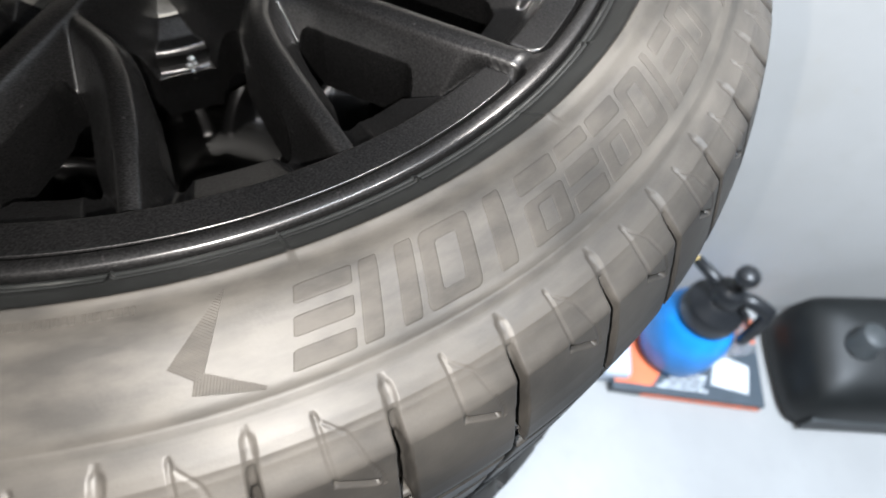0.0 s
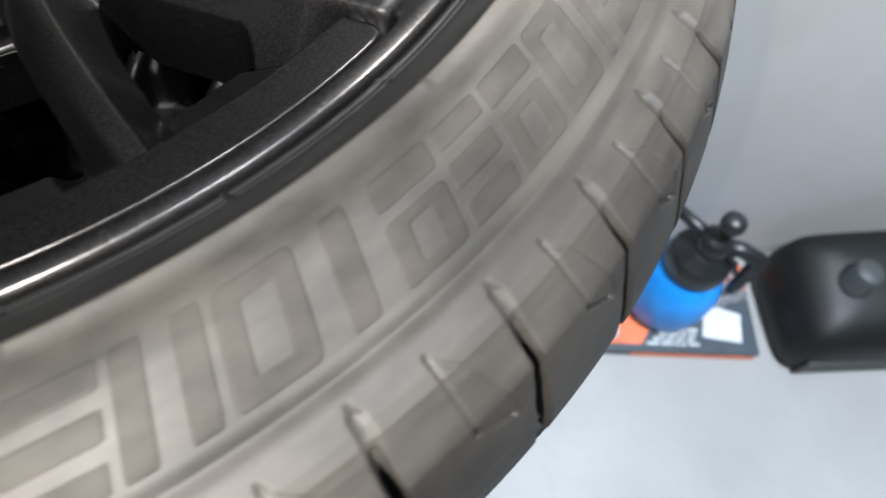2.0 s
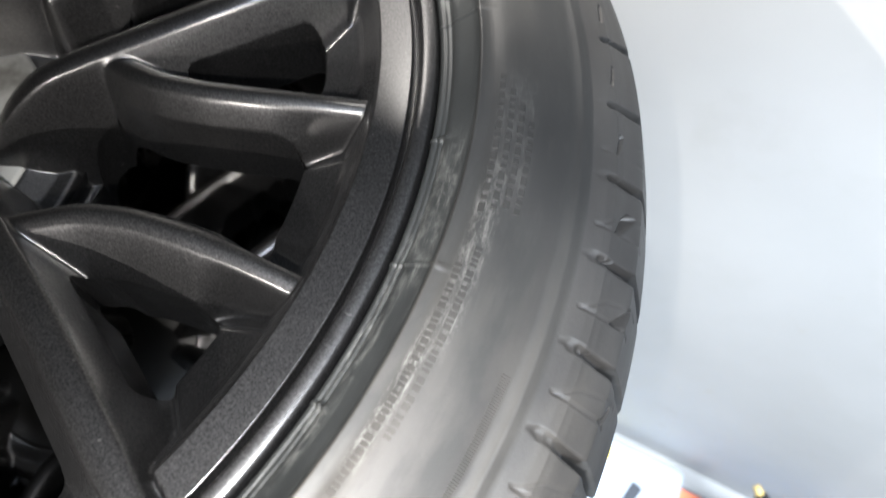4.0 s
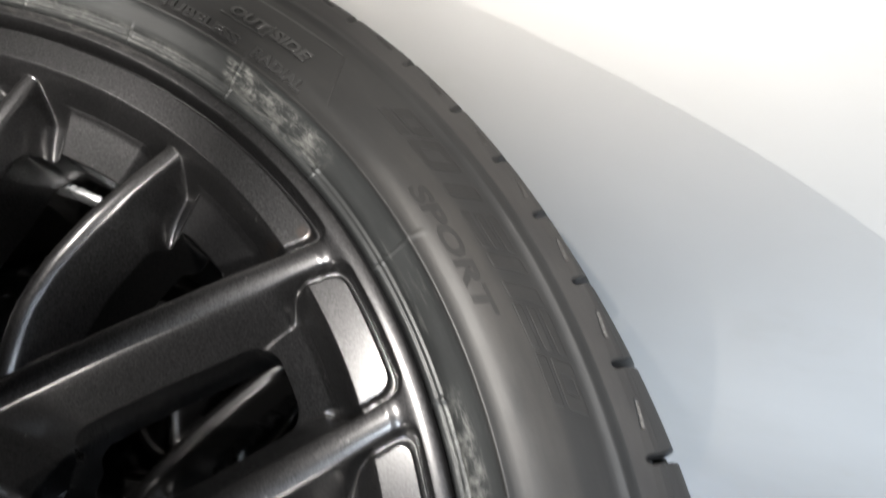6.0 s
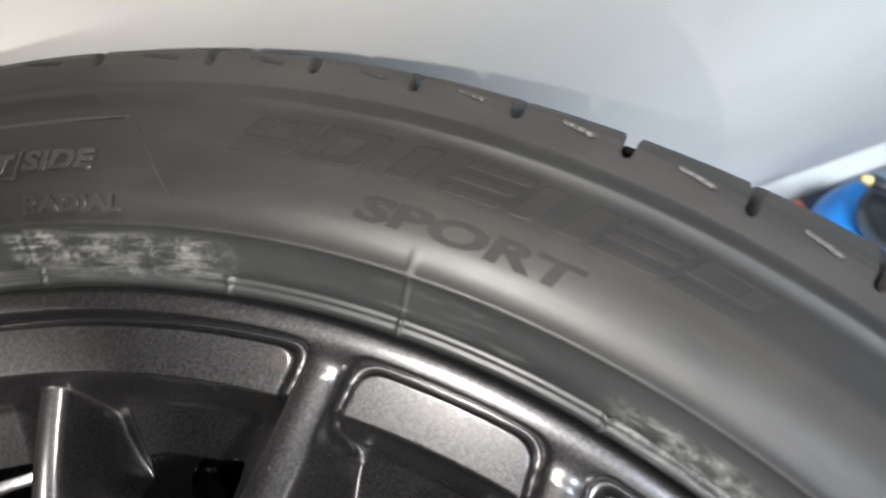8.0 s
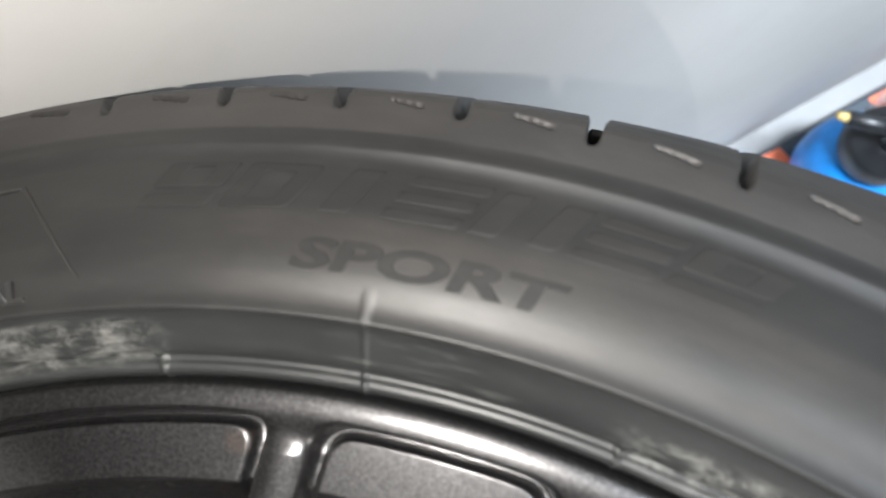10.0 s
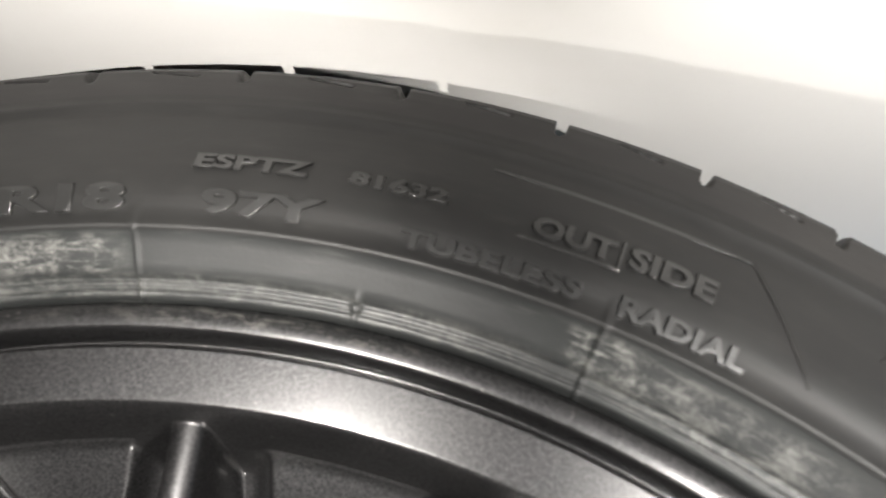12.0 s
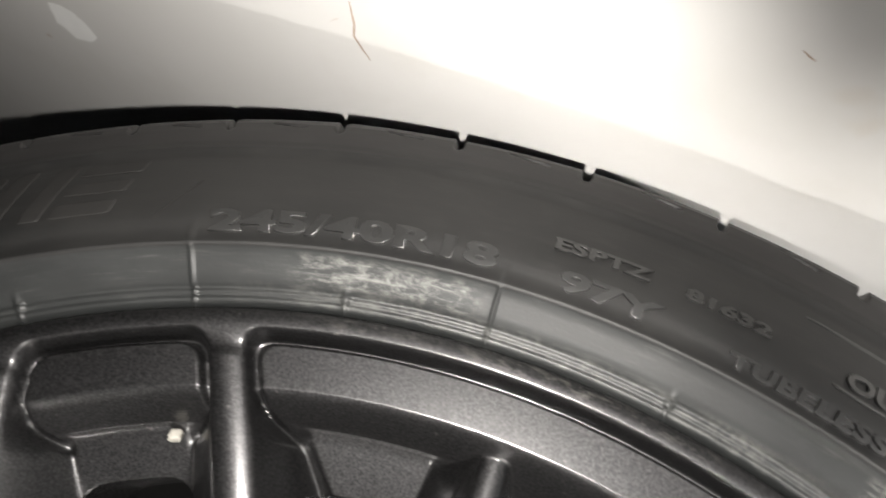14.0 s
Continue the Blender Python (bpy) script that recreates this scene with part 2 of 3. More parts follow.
def plain(name, base, rough, spec=0.5, wear=0.15):
    m = material(name, base, rough, 0, spec)
    n = noise_at(m, place_of(m), 35, 5)
    dark = tuple(v * (1 - wear) for v in base)
    light = tuple(min(1, v * (1 + wear)) for v in base)
    into(m, "Base Color", ramp(m, n, [(0.3, dark), (0.7, light)]))
    return m


BLUE = plain("blue_plastic", (0.012, 0.25, 0.72), 0.35)
BLACK = plain("black_plastic", (0.014, 0.015, 0.017), 0.38)
CAN = plain("black_can_plastic", (0.008, 0.009, 0.009), 0.5, 0.3)
CANFRONT = plain("grey_can_label", (0.045, 0.05, 0.052), 0.55)
CARD_DARK = plain("dark_printed_card", (0.045, 0.06, 0.075), 0.45)
CARD_ORANGE = plain("orange_printed_card", (0.75, 0.17, 0.07), 0.5)
CARD_WHITE = plain("white_printed_card", (0.43, 0.48, 0.55), 0.45, wear=0.06)
CARD_PALE = plain("pale_print", (0.55, 0.58, 0.6), 0.5)
CARD_YELLOW = plain("yellow_print", (0.85, 0.68, 0.02), 0.5)
CARD_SKY = plain("light_blue_print", (0.12, 0.42, 0.8), 0.5)
CARD_BLACK = plain("black_print", (0.02, 0.025, 0.035), 0.5)
BRASS = plain("brass_tip", (0.55, 0.4, 0.15), 0.4)
CRUMB = plain("pale_crumb", (0.22, 0.21, 0.185), 0.85, wear=0.4)
STAIN = plain("brown_stain", (0.26, 0.19, 0.14), 0.8, wear=0.4)
PEEL = plain("bare_filler", (0.66, 0.66, 0.65), 0.85, wear=0.06)
FILM = material("clear_film", (0.9, 0.92, 0.95), 0.12)
FILM.node_tree.nodes["Principled BSDF"].inputs["Transmission Weight"].default_value = 0.85
FILM.node_tree.nodes["Principled BSDF"].inputs["IOR"].default_value = 1.15

# ---------------------------------------------------------------- mesh helpers


def smooth(mesh):
    mesh.polygons.foreach_set("use_smooth", [True] * len(mesh.polygons))
    return mesh


def raw_mesh(name, verts, faces, mat, soft=True):
    me = bpy.data.meshes.new(name)
    me.from_pydata([tuple(v) for v in verts], [], [tuple(f) for f in faces])
    me.materials.append(mat)
    if soft:
        smooth(me)
    me.update()
    return me


def hang(name, me, parent, label=""):
    ob = new(name, me)
    ob.parent = parent
    if label:
        ob["label"] = label
    return ob


def part(name, bm, mat, parent, label="", soft=False):
    me = bpy.data.meshes.new(name)
    bmesh.ops.recalc_face_normals(bm, faces=bm.faces)
    bm.to_mesh(me)
    bm.free()
    me.materials.append(mat)
    if soft:
        smooth(me)
    return hang(name, me, parent, label)


def block(x0, y0, z0, x1, y1, z1, bevel=0.0, segments=2):
    bm = bmesh.new()
    bmesh.ops.create_cube(bm, size=1)
    bmesh.ops.transform(bm, verts=bm.verts, matrix=Matrix.Translation(((x0 + x1) / 2, (y0 + y1) / 2, (z0 + z1) / 2)) @ Matrix.Diagonal((x1 - x0, y1 - y0, z1 - z0, 1)))
    if bevel:
        bmesh.ops.bevel(bm, geom=bm.edges[:], offset=bevel, segments=segments, affect="EDGES", profile=0.5)
    return bm


def lathe(profile, steps=48, m=None):
    """A closed turned body from (radius, height) pairs."""
    bm = bmesh.new()
    rings = []
    for r, z in profile:
        if r < 1e-6:
            rings.append([bm.verts.new((0, 0, z))])
        else:
            rings.append([bm.verts.new((r * math.cos(2 * math.pi * i / steps), r * math.sin(2 * math.pi * i / steps), z)) for i in range(steps)])
    for a, b in zip(rings, rings[1:]):
        for i in range(steps):
            j = (i + 1) % steps
            q = [a[i % len(a)], a[j % len(a)], b[j % len(b)], b[i % len(b)]]
            q = list(dict.fromkeys(q))
            if len(q) > 2:
                bm.faces.new(q)
    if m is not None:
        bmesh.ops.transform(bm, verts=bm.verts, matrix=m)
    return bm


def tube(points, radius, steps=12):
    """A round bar along points, with its ends closed; radius one number or one a point."""
    bm = bmesh.new()
    pts = [Vector(p) for p in points]
    radii = radius if isinstance(radius, (list, tuple)) else [radius] * len(pts)
    rings = []
    for i, p in enumerate(pts):
        d = (pts[min(i + 1, len(pts) - 1)] - pts[max(i - 1, 0)]).normalized()
        q = d.to_track_quat("Z", "Y")
        rings.append([bm.verts.new(p + q @ Vector((radii[i] * math.cos(2 * math.pi * k / steps), radii[i] * math.sin(2 * math.pi * k / steps), 0))) for k in range(steps)])
    for a, b in zip(rings, rings[1:]):
        for k in range(steps):
            bm.faces.new((a[k], a[(k + 1) % steps], b[(k + 1) % steps], b[k]))
    bm.faces.new(rings[0][::-1])
    bm.faces.new(rings[-1])
    return bm


# ---------------------------------------------------------------- the room
ROOM = (-2.2, 2.6, -2.6, 0.337, 2.6)


def room():
    x0, x1, y0, y1, top = ROOM
    floor = part("floor", block(x0 - 0.15, y0 - 0.15, -0.1, x1 + 0.15, y1 + 0.15, 0), FLOOR, None)
    tagged(floor, "light grey painted concrete floor with dark specks", "floor", kind="structure")
    # ceiling and all walls but the north one are unseen, added to close the room
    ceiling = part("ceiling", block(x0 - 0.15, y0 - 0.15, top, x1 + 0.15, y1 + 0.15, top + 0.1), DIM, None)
    tagged(ceiling, "unseen plain ceiling, dark grey to limit bounced light", "ceiling", kind="structure")
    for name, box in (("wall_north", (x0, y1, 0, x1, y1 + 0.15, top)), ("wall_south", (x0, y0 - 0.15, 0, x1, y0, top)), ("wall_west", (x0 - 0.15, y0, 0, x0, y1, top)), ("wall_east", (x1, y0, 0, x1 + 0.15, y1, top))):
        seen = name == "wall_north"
        tagged(part(name, block(*box), WALL if seen else DIM, None), "white painted plaster wall with faint stains" if seen else "unseen plain wall, dark grey to limit bounced light", "wall", kind="structure")


room()

# ---------------------------------------------------------------- the wheel and its tyre
# depths are counted down from the crown of the upper sidewall; angles clockwise from the wall side
DEG = math.pi / 180
PROFILE = [(0.2502, 0.0180), (0.2509, 0.0128), (0.2514, 0.0110), (0.2520, 0.0104), (0.2529, 0.0100), (0.2533, 0.0104), (0.2537, 0.0098), (0.2547, 0.0092), (0.2551, 0.0095), (0.2556, 0.0083), (0.2563, 0.0072), (0.2600, 0.0047), (0.2637, 0.0021), (0.2643, 0.0011), (0.2647, 0.0002), (0.2655, 0.0001), (0.2663, 0.0008), (0.2700, 0.0003), (0.2740, 0.0), (0.2800, 0.0011), (0.2860, 0.0030), (0.2920, 0.0052), (0.2970, 0.0073), (0.2995, 0.0083), (0.3008, 0.0078), (0.3022, 0.0080), (0.3036, 0.0094), (0.3075, 0.0102), (0.3115, 0.0112), (0.3145, 0.0123), (0.3163, 0.0138), (0.3178, 0.0170), (0.3203, 0.0235), (0.3235, 0.0320), (0.3264, 0.0400), (0.3290, 0.0485), (0.3306, 0.0560), (0.3308, 0.0600), (0.3240, 0.0610), (0.3240, 0.0690), (0.3309, 0.0700), (0.3310, 0.0940), (0.3240, 0.0950), (0.3240, 0.1040), (0.3310, 0.1050), (0.3310, 0.1225)]
PR = np.array([p[0] for p in PROFILE])
PY = np.array([p[1] for p in PROFILE])


def sidewall_depth(r):
    return float(np.interp(r, PR[:38], PY[:38]))


def pitches():
    """Angles of the lateral grooves: the blocks differ in length round the tyre."""
    out = [-37.0, -30.9, -25.2, -18.7, -11.6, -4.1, 3.6, 11.2, 18.0, 24.05, 29.4, 34.45, 39.4, 44.6, 50.3, 56.0, 61.7, 67.4, 73.1, 78.8, 84.5, 89.6, 95.1, 100.4, 106.8, 113.0, 119.2, 125.5, 132.2, 139.5, 146.8, 154.0]
    gap = (323.0 - out[-1]) / 25
    return np.array(out + [out[-1] + gap * (i + 1) for i in range(24)])


PITCH = pitches()
# angles of the raised ticks across the bead, every second one long
TICK = np.array([-36.3, -25.5, -15.9, -6.85, 4.4, 16.0, 27.5, 37.6, 49.2, 60.8, 72.5, 83.5, 94.2] + [94.2 + 10.93 * i for i in range(1, 21)])


def ss(a, b, x):
    t = np.clip((x - a) / (b - a), 0, 1)
    return t * t * (3 - 2 * t)


def tyre_columns(step_fine, step_coarse):
    fine = np.arange(-48, 166, step_fine)
    coarse = np.arange(166, 312, step_coarse)
    return np.concatenate([fine, coarse])


def along_profile(fine):
    seg = np.hypot(np.diff(PR), np.diff(PY))
    s = np.concatenate([[0], np.cumsum(seg)])
    at = []
    for i in range(len(PR) - 1):
        shoulder = 0.304 < PR[i] and PY[i] < 0.055
        n = max(1, int(round(seg[i] / ((0.0004 if 0.308 < PR[i] < 0.3250 else 0.0009) if shoulder and fine else 0.0025))))
        at += list(s[i] + seg[i] * np.arange(n) / n)
    at.append(s[-1])
    at = np.array(at)
    return at, np.interp(at, s, PR), np.interp(at, s, PY)


def tyre_grid(fine):
    phi = tyre_columns(0.1 if fine else 0.8, 0.5 if fine else 0.8)
    at, r, y = along_profile(fine)
    dr, dy = np.gradient(r, at), np.gradient(y, at)
    ln = np.hypot(dr, dy)
    nr, ny = dy / ln, -dr / ln  # outward
    n = len(phi)
    cut = np.zeros((len(at), n))
    ext = np.concatenate([PITCH, [PITCH[0] + 360]])
    i = np.clip(np.searchsorted(ext, phi, "right") - 1, 0, len(ext) - 2)
    pitch = ext[i + 1] - ext[i]
    for k in range(len(at)):
        if y[k] < 0.2 and r[k] > 0.3065:
            v = np.clip((at[k] - at[np.argmax(r > 0.3065)]) / 0.03, 0, 1.6)
            shift = 0.25 * ss(0.1, 0.5, v) * ss(60, 100, phi)
            rr = 0.32 * DEG * 1000
            off = np.minimum(np.abs(phi - ext[i] - shift), np.abs(phi - ext[i + 1] - shift)) * rr
            width = 0.9 + 1.5 * min(v, 1)
            far = ss(60, 95, phi)
            depth = 0.0003 * far + 0.0082 * (ss(0.3110, 0.3130, r[k]) * (1 - far) + ss(0.3150, 0.3205, r[k]) * far)
            cut[k] += depth * (1 - ss(width * 0.6, width * 1.15, off))
            # a shallow rounded trough leads into each groove
            mouth = np.hypot(off, 1000 * max(0.0, 0.3098 - r[k]))
            cut[k] += 0.0006 * (1 - ss(1.5, 2.3, mouth)) * ss(60, 90, phi)
            # the check-shaped sipe of each block
            rk = r[k]
            first = 0.40 - 0.15 * ss(60, 95, phi)
            tail, tip = ext[i] + first * pitch, ext[i] + (first + 0.29) * pitch
            w = (phi - tail) / (tip - tail)
            mid = 0.3143 + 0.0083 * far - (0.0014 + 0.0014 * far) * np.clip(w, 0, 1)
            inside = (w > 0) & (w < 1.02)
            cut[k] += np.where(inside, 0.0052 * (1 - ss(0.0002, 0.00052, np.abs(rk - mid))), 0)
            if 0.3085 < rk < 0.3205:
                line = np.abs(phi - tip) * rr
                cut[k] += (0.0005 * ss(60, 90, phi)) * (1 - ss(0.35, 0.9, line))
            if 0.3085 < rk < 0.3235:
                limb = tip - (tip - tail) * ss(0.3085, 0.3235, rk) * 1.15
                cut[k] += 0.0004 * ss(60, 90, phi) * (1 - ss(0.3, 0.8, np.abs(phi - limb) * rr))
        if 0.250 < r[k] < 0.2685 and y[k] < 0.03:
            m = np.abs(phi[:, None] - TICK).argmin(1)
            off = np.abs(phi - TICK[m]) * 0.258 * DEG * 1000
            full = (m % 2) == 1
            if r[k] < 0.2645:
                tall = np.where(full, 1.0, 1.0 if r[k] < 0.256 else 0.0)
                cut[k] -= 0.0005 * tall * (1 - ss(0.25, 0.75, off))
            for centre, which in ((0.2672, full), (0.2546, ~full)):
                d = np.hypot(off, (r[k] - centre) * 1000)
                cut[k] -= np.where(which, 0.0006 * (1 - ss(1.0, 1.7, d)) - 0.0005 * (1 - ss(0.4, 0.9, d)), 0)
    # the tread bulges a little where no wall presses on it
    bulge = (0.0066 * ss(38, 68, phi) + 0.0022 * ss(-4, -20, phi))[None] * ss(0.0125, 0.0200, y)[:, None]
    R = r[:, None] - cut * nr[:, None] + bulge
    Y = y[:, None] - cut * ny[:, None]
    a = phi * DEG
    V = np.stack([R * np.sin(a), R * np.cos(a), -Y], -1)
    return at, r, y, V


def ring_mesh(name, V, mat, flip=False):
    m, n = V.shape[:2]
    idx = np.arange(m * n).reshape(m, n)
    nxt = np.roll(idx, -1, 1)
    f = np.stack([idx[:-1], nxt[:-1], nxt[1:], idx[1:]], -1).reshape(-1, 4)
    if flip:
        f = f[:, ::-1]
    return raw_mesh(name, V.reshape(-1, 3).tolist(), f.tolist(), mat)


def tyre_meshes(fine):
    at, r, y, V = tyre_grid(fine)
    a = int(np.argmax(r > 0.2642))
    b = int(np.argmax(r > 0.3038))
    back = V[::-1].copy()
    back[..., 2] = -0.245 - back[..., 2]
    if fine:
        keep = list(range(0, back.shape[0], 3)) + [back.shape[0] - 1]
        back = back[sorted(set(keep))]
    return (ring_mesh("bead_ring", V[: a + 1], BEAD), ring_mesh("sidewall", V[a : b + 1], SIDEWALL), ring_mesh("tread", V[b:], TREAD), ring_mesh("far_sidewall", back, SIDEWALL))


HALF = 36.0
PAIR = 41.5  # the middle of one pair of long spokes; the pairs stand 72 degrees apart
# crest lines of a long and a short spoke: radius, degrees from the middle of the pair, depth
LONG = ((0.060, 30.0, 0.0740), (0.076, 26.0, 0.0480), (0.095, 20.8, 0.0315), (0.118, 17.0, 0.0262), (0.135, 15.0, 0.0230), (0.158, 12.7, 0.0192), (0.185, 10.5, 0.0160), (0.216, 8.6, 0.0126), (0.2455, 7.1, 0.0097))
SHORT = ((0.100, 14.6, 0.0440), (0.118, 15.8, 0.0310), (0.132, 20.8, 0.0258), (0.147, 24.6, 0.0222), (0.165, 26.2, 0.0196), (0.185, 26.7, 0.0184), (0.205, 26.7, 0.0186), (0.2275, 26.6, 0.0200))


def crest(rows, n=40):
    """Points (x, y, depth) along a crest line, evenly in radius."""
    r0, a0, d0 = (np.array(c) for c in zip(*rows))
    r = np.linspace(r0[0], r0[-1], n)
    a, d = np.interp(r, r0, a0), np.interp(r, r0, d0)
    soft = np.array([0.25, 0.5, 0.25])
    for _ in range(3):
        a[1:-1], d[1:-1] = np.convolve(a, soft, "valid"), np.convolve(d, soft, "valid")
    return np.stack([r * np.sin(a * DEG), r * np.cos(a * DEG), d], -1), r, a


LONG_LINE, LONG_R, LONG_A = crest(LONG)
SHORT_LINE, SHORT_R, SHORT_A = crest(SHORT)


def dist_line(P, line):
    """Distance in plan from a crest line, and the crest's depth at the nearest place."""
    best, dep = np.full(P.shape[:-1], 9.0), np.zeros(P.shape[:-1])
    for a, b in zip(line, line[1:]):
        d = b[:2] - a[:2]
        t = np.clip(((P - a[:2]) @ d) / (d @ d), 0, 1)
        e = np.linalg.norm(P - a[:2] - t[..., None] * d, axis=-1)
        near = e < best
        best = np.where(near, e, best)
        dep = np.where(near, a[2] + (b[2] - a[2]) * t, dep)
    return best, dep


def smin(a, b, k):
    h = np.clip(0.5 + 0.5 * (b - a) / k, 0, 1)
    return b + (a - b) * h - k * h * (1 - h)


def wall(over, slope, lip):
    """Depth of a side that rounds over its upper edge and then falls at a slope."""
    o = np.clip(over, 0, 1)
    return slope * o * o / (o + lip)


def wheel_fields(r, psi):
    P = np.stack([r * np.sin(psi * DEG), r * np.cos(psi * DEG)], -1)
    dl, zl = dist_line(P, LONG_LINE)
    ds, zs = dist_line(P, SHORT_LINE)
    between_long = psi < np.interp(r, LONG_R, LONG_A)
    between_short = psi > np.interp(r, SHORT_R, SHORT_A)
    return dl, zl, ds, zs, between_long, between_short


def spoke_depth(r, psi):
    """Depth of the wheel's face at a radius and at an angle from the middle of a pair of long spokes (0 to 36 degrees)."""
    dl, zl, ds, zs, between_long, between_short = wheel_fields(r, psi)
    outer = ss(0.216, 0.229, r)
    # long spokes run out into the lip; rounded pockets lie between
    half = 0.0045
    pocket = smin(dl - half, np.clip(0.2446 - r, -0.01, 1), 0.0060)
    rim = ss(0.236, 0.2445, r)
    top = zl * (1 - rim) + 0.0095 * rim + 60 * (r - 0.2464) ** 2 * rim + 0.10 * np.clip(r - 0.2488, 0, 1) + 600 * np.clip(r - 0.2488, 0, 1) ** 2
    slope = np.where(between_long, 1.9, 2.4) * (1 - outer) + 7.0 * outer + 4.0 * (1 - ss(0.105, 0.140, r))
    face = top + 0.0011 * np.clip(dl / half, 0, 1) ** 2 * (1 - rim) + wall(pocket, slope, 0.0012)
    # short spokes die into the wall under the step
    low = zs + 0.0010 * np.clip(ds / 0.0032, 0, 1) ** 2 + wall(ds - 0.0032, np.where(between_short, 2.6, 2.0) + 3.0 * (1 - ss(0.105, 0.135, r)) + 3.5 * ss(0.190, 0.212, r), 0.0020)
    face = smin(face, low, 0.0035)
    # the step inside the lip follows the pocket's outline
    step = 0.0139 + 0.07 * np.clip(0.2410 - r, 0, 0.013) + wall(0.0040 - pocket, 6.0, 0.0012) + wall(0.2292 - r, 2.3, 0.0020)
    floor = 0.0180 + wall(0.2296 - r, 2.4, 0.0020)
    face = smin(face, smin(step, floor, 0.0010), 0.0016)
    # sloping webs between the spokes
    web = 0.0290 + 0.50 * np.clip(0.2215 - r, 0, 1) + 2.2 * np.clip(r - 0.2215, 0, 1)
    # raised lands with rounded edges between the spokes, lower troughs beside them
    inward = np.clip(0.219 - r, 0, 0.03)
    aside = np.minimum(np.minimum(psi - 4.2, np.maximum(13.2 + 170 * inward - psi, psi - 22.4 + 60 * inward)), 31.2 + 40 * inward - psi)
    trough = wall(aside * DEG * r + 0.0006, 2.6, 0.0022)
    web = web + 0.0075 * np.tanh(trough / 0.0075) * (1 - ss(0.2195, 0.2225, r))
    face = smin(face, web, 0.0035)
    hub = 0.0730 + 0.035 * (1 - ss(0.026, 0.030, r)) + 0.45 * np.clip(r - 0.079, 0, 0.010) + 4.0 * np.clip(r - 0.0960, 0, 1)
    return np.minimum(smin(face, hub, 0.004), 0.089 + 0 * r + np.where(r < 0.032, 0.03, 0))


def opening(r, psi):
    """Above 0 within the rounded openings between the spokes, in metres from their edge."""
    dl, zl, ds, zs, between_long, between_short = wheel_fields(r, psi)
    from_long = dl - np.where(between_long, 0.0160, 0.0108)
    from_short = ds - np.where(between_short, 0.0086, 0.0145)
    rim = np.where(between_long, 0.2085, np.where(between_short, 0.2045, 0.2060)) - r
    return smin(smin(from_long, from_short, 0.006), smin(rim, r - 0.1015, 0.012), 0.010)


def spoke_mesh(name, mirror, nr, na):
    r = np.concatenate([np.linspace(0.024, 0.221, nr), np.linspace(0.2215, 0.2507, nr // 2)])
    psi = np.linspace(0, HALF, na)
    Rg, Pg = np.meshgrid(r, psi, indexing="ij")
    H = opening(Rg, Pg)
    # corners just inside an opening are drawn onto its edge
    gr = np.gradient(H, axis=0) / np.gradient(Rg, axis=0)
    ga = np.gradient(H, axis=1) / (np.gradient(Pg, axis=1) * DEG * Rg)
    hole = H > 0
    move = hole & (H < 0.0016)
    step = np.where(move, H / (gr**2 + ga**2 + 1e-3), 0)
    Rv = Rg - step * gr
    Pv = np.clip(Pg - step * ga / Rg / DEG, 0, HALF)
    Pv = np.where(Pg < 1e-6, 0, np.where(Pg > HALF - 1e-6, HALF, Pv))
    D = spoke_depth(Rv, Pv)
    A = Pv * DEG * (-1 if mirror else 1)
    V = np.stack([Rv * np.sin(A), Rv * np.cos(A), -D], -1).reshape(-1, 3)
    m, n = Rg.shape
    idx = np.arange(m * n).reshape(m, n)
    f = np.stack([idx[:-1, :-1], idx[:-1, 1:], idx[1:, 1:], idx[1:, :-1]], -1).reshape(-1, 4)
    inside = (hole[:-1, :-1] & hole[:-1, 1:] & hole[1:, 1:] & hole[1:, :-1]).reshape(-1)
    f = f[~inside]
    # the openings' sides go down behind the face
    edges = np.concatenate([f[:, [k, (k + 1) % 4]] for k in range(4)])
    key = np.sort(edges, 1)
    _, first, count = np.unique(key[:, 0] * (m * n) + key[:, 1], return_index=True, return_counts=True)
    rimmed = edges[first[count == 1]]
    flat = hole.reshape(-1)
    rimmed = rimmed[flat[rimmed[:, 0]] & flat[rimmed[:, 1]]]
    ends = np.unique(rimmed)
    base = len(V)
    rings = []
    for sink, tuck in ((0.0012, 0.0006), (0.0140, 0.0012), (0.0300, 0.0030)):
        low = V[ends].copy()
        k = 1 - tuck / np.hypot(low[:, 0], low[:, 1]) * np.sign(0.160 - np.hypot(low[:, 0], low[:, 1]))
        low[:, 2] -= sink
        low[:, :2] *= np.minimum(k, 1.02)[:, None]
        rings.append(low)
    place = np.full(base, -1)
    place[ends] = np.arange(len(ends))
    skirts = []
    for level in range(3):
        up = (lambda q: q) if level == 0 else (lambda q: base + (level - 1) * len(ends) + place[q])
        down = base + level * len(ends) + place[rimmed]
        skirts.append(np.stack([up(rimmed[:, 1]), up(rimmed[:, 0]), down[:, 0], down[:, 1]], -1))
    V = np.concatenate([V, *rings])
    f = np.concatenate([f, *skirts])
    if not mirror:
        f = f[:, ::-1]
    used, inv = np.unique(f, return_inverse=True)
    return raw_mesh(name, V[used].tolist(), inv.reshape(-1, 4).tolist(), PAINT)


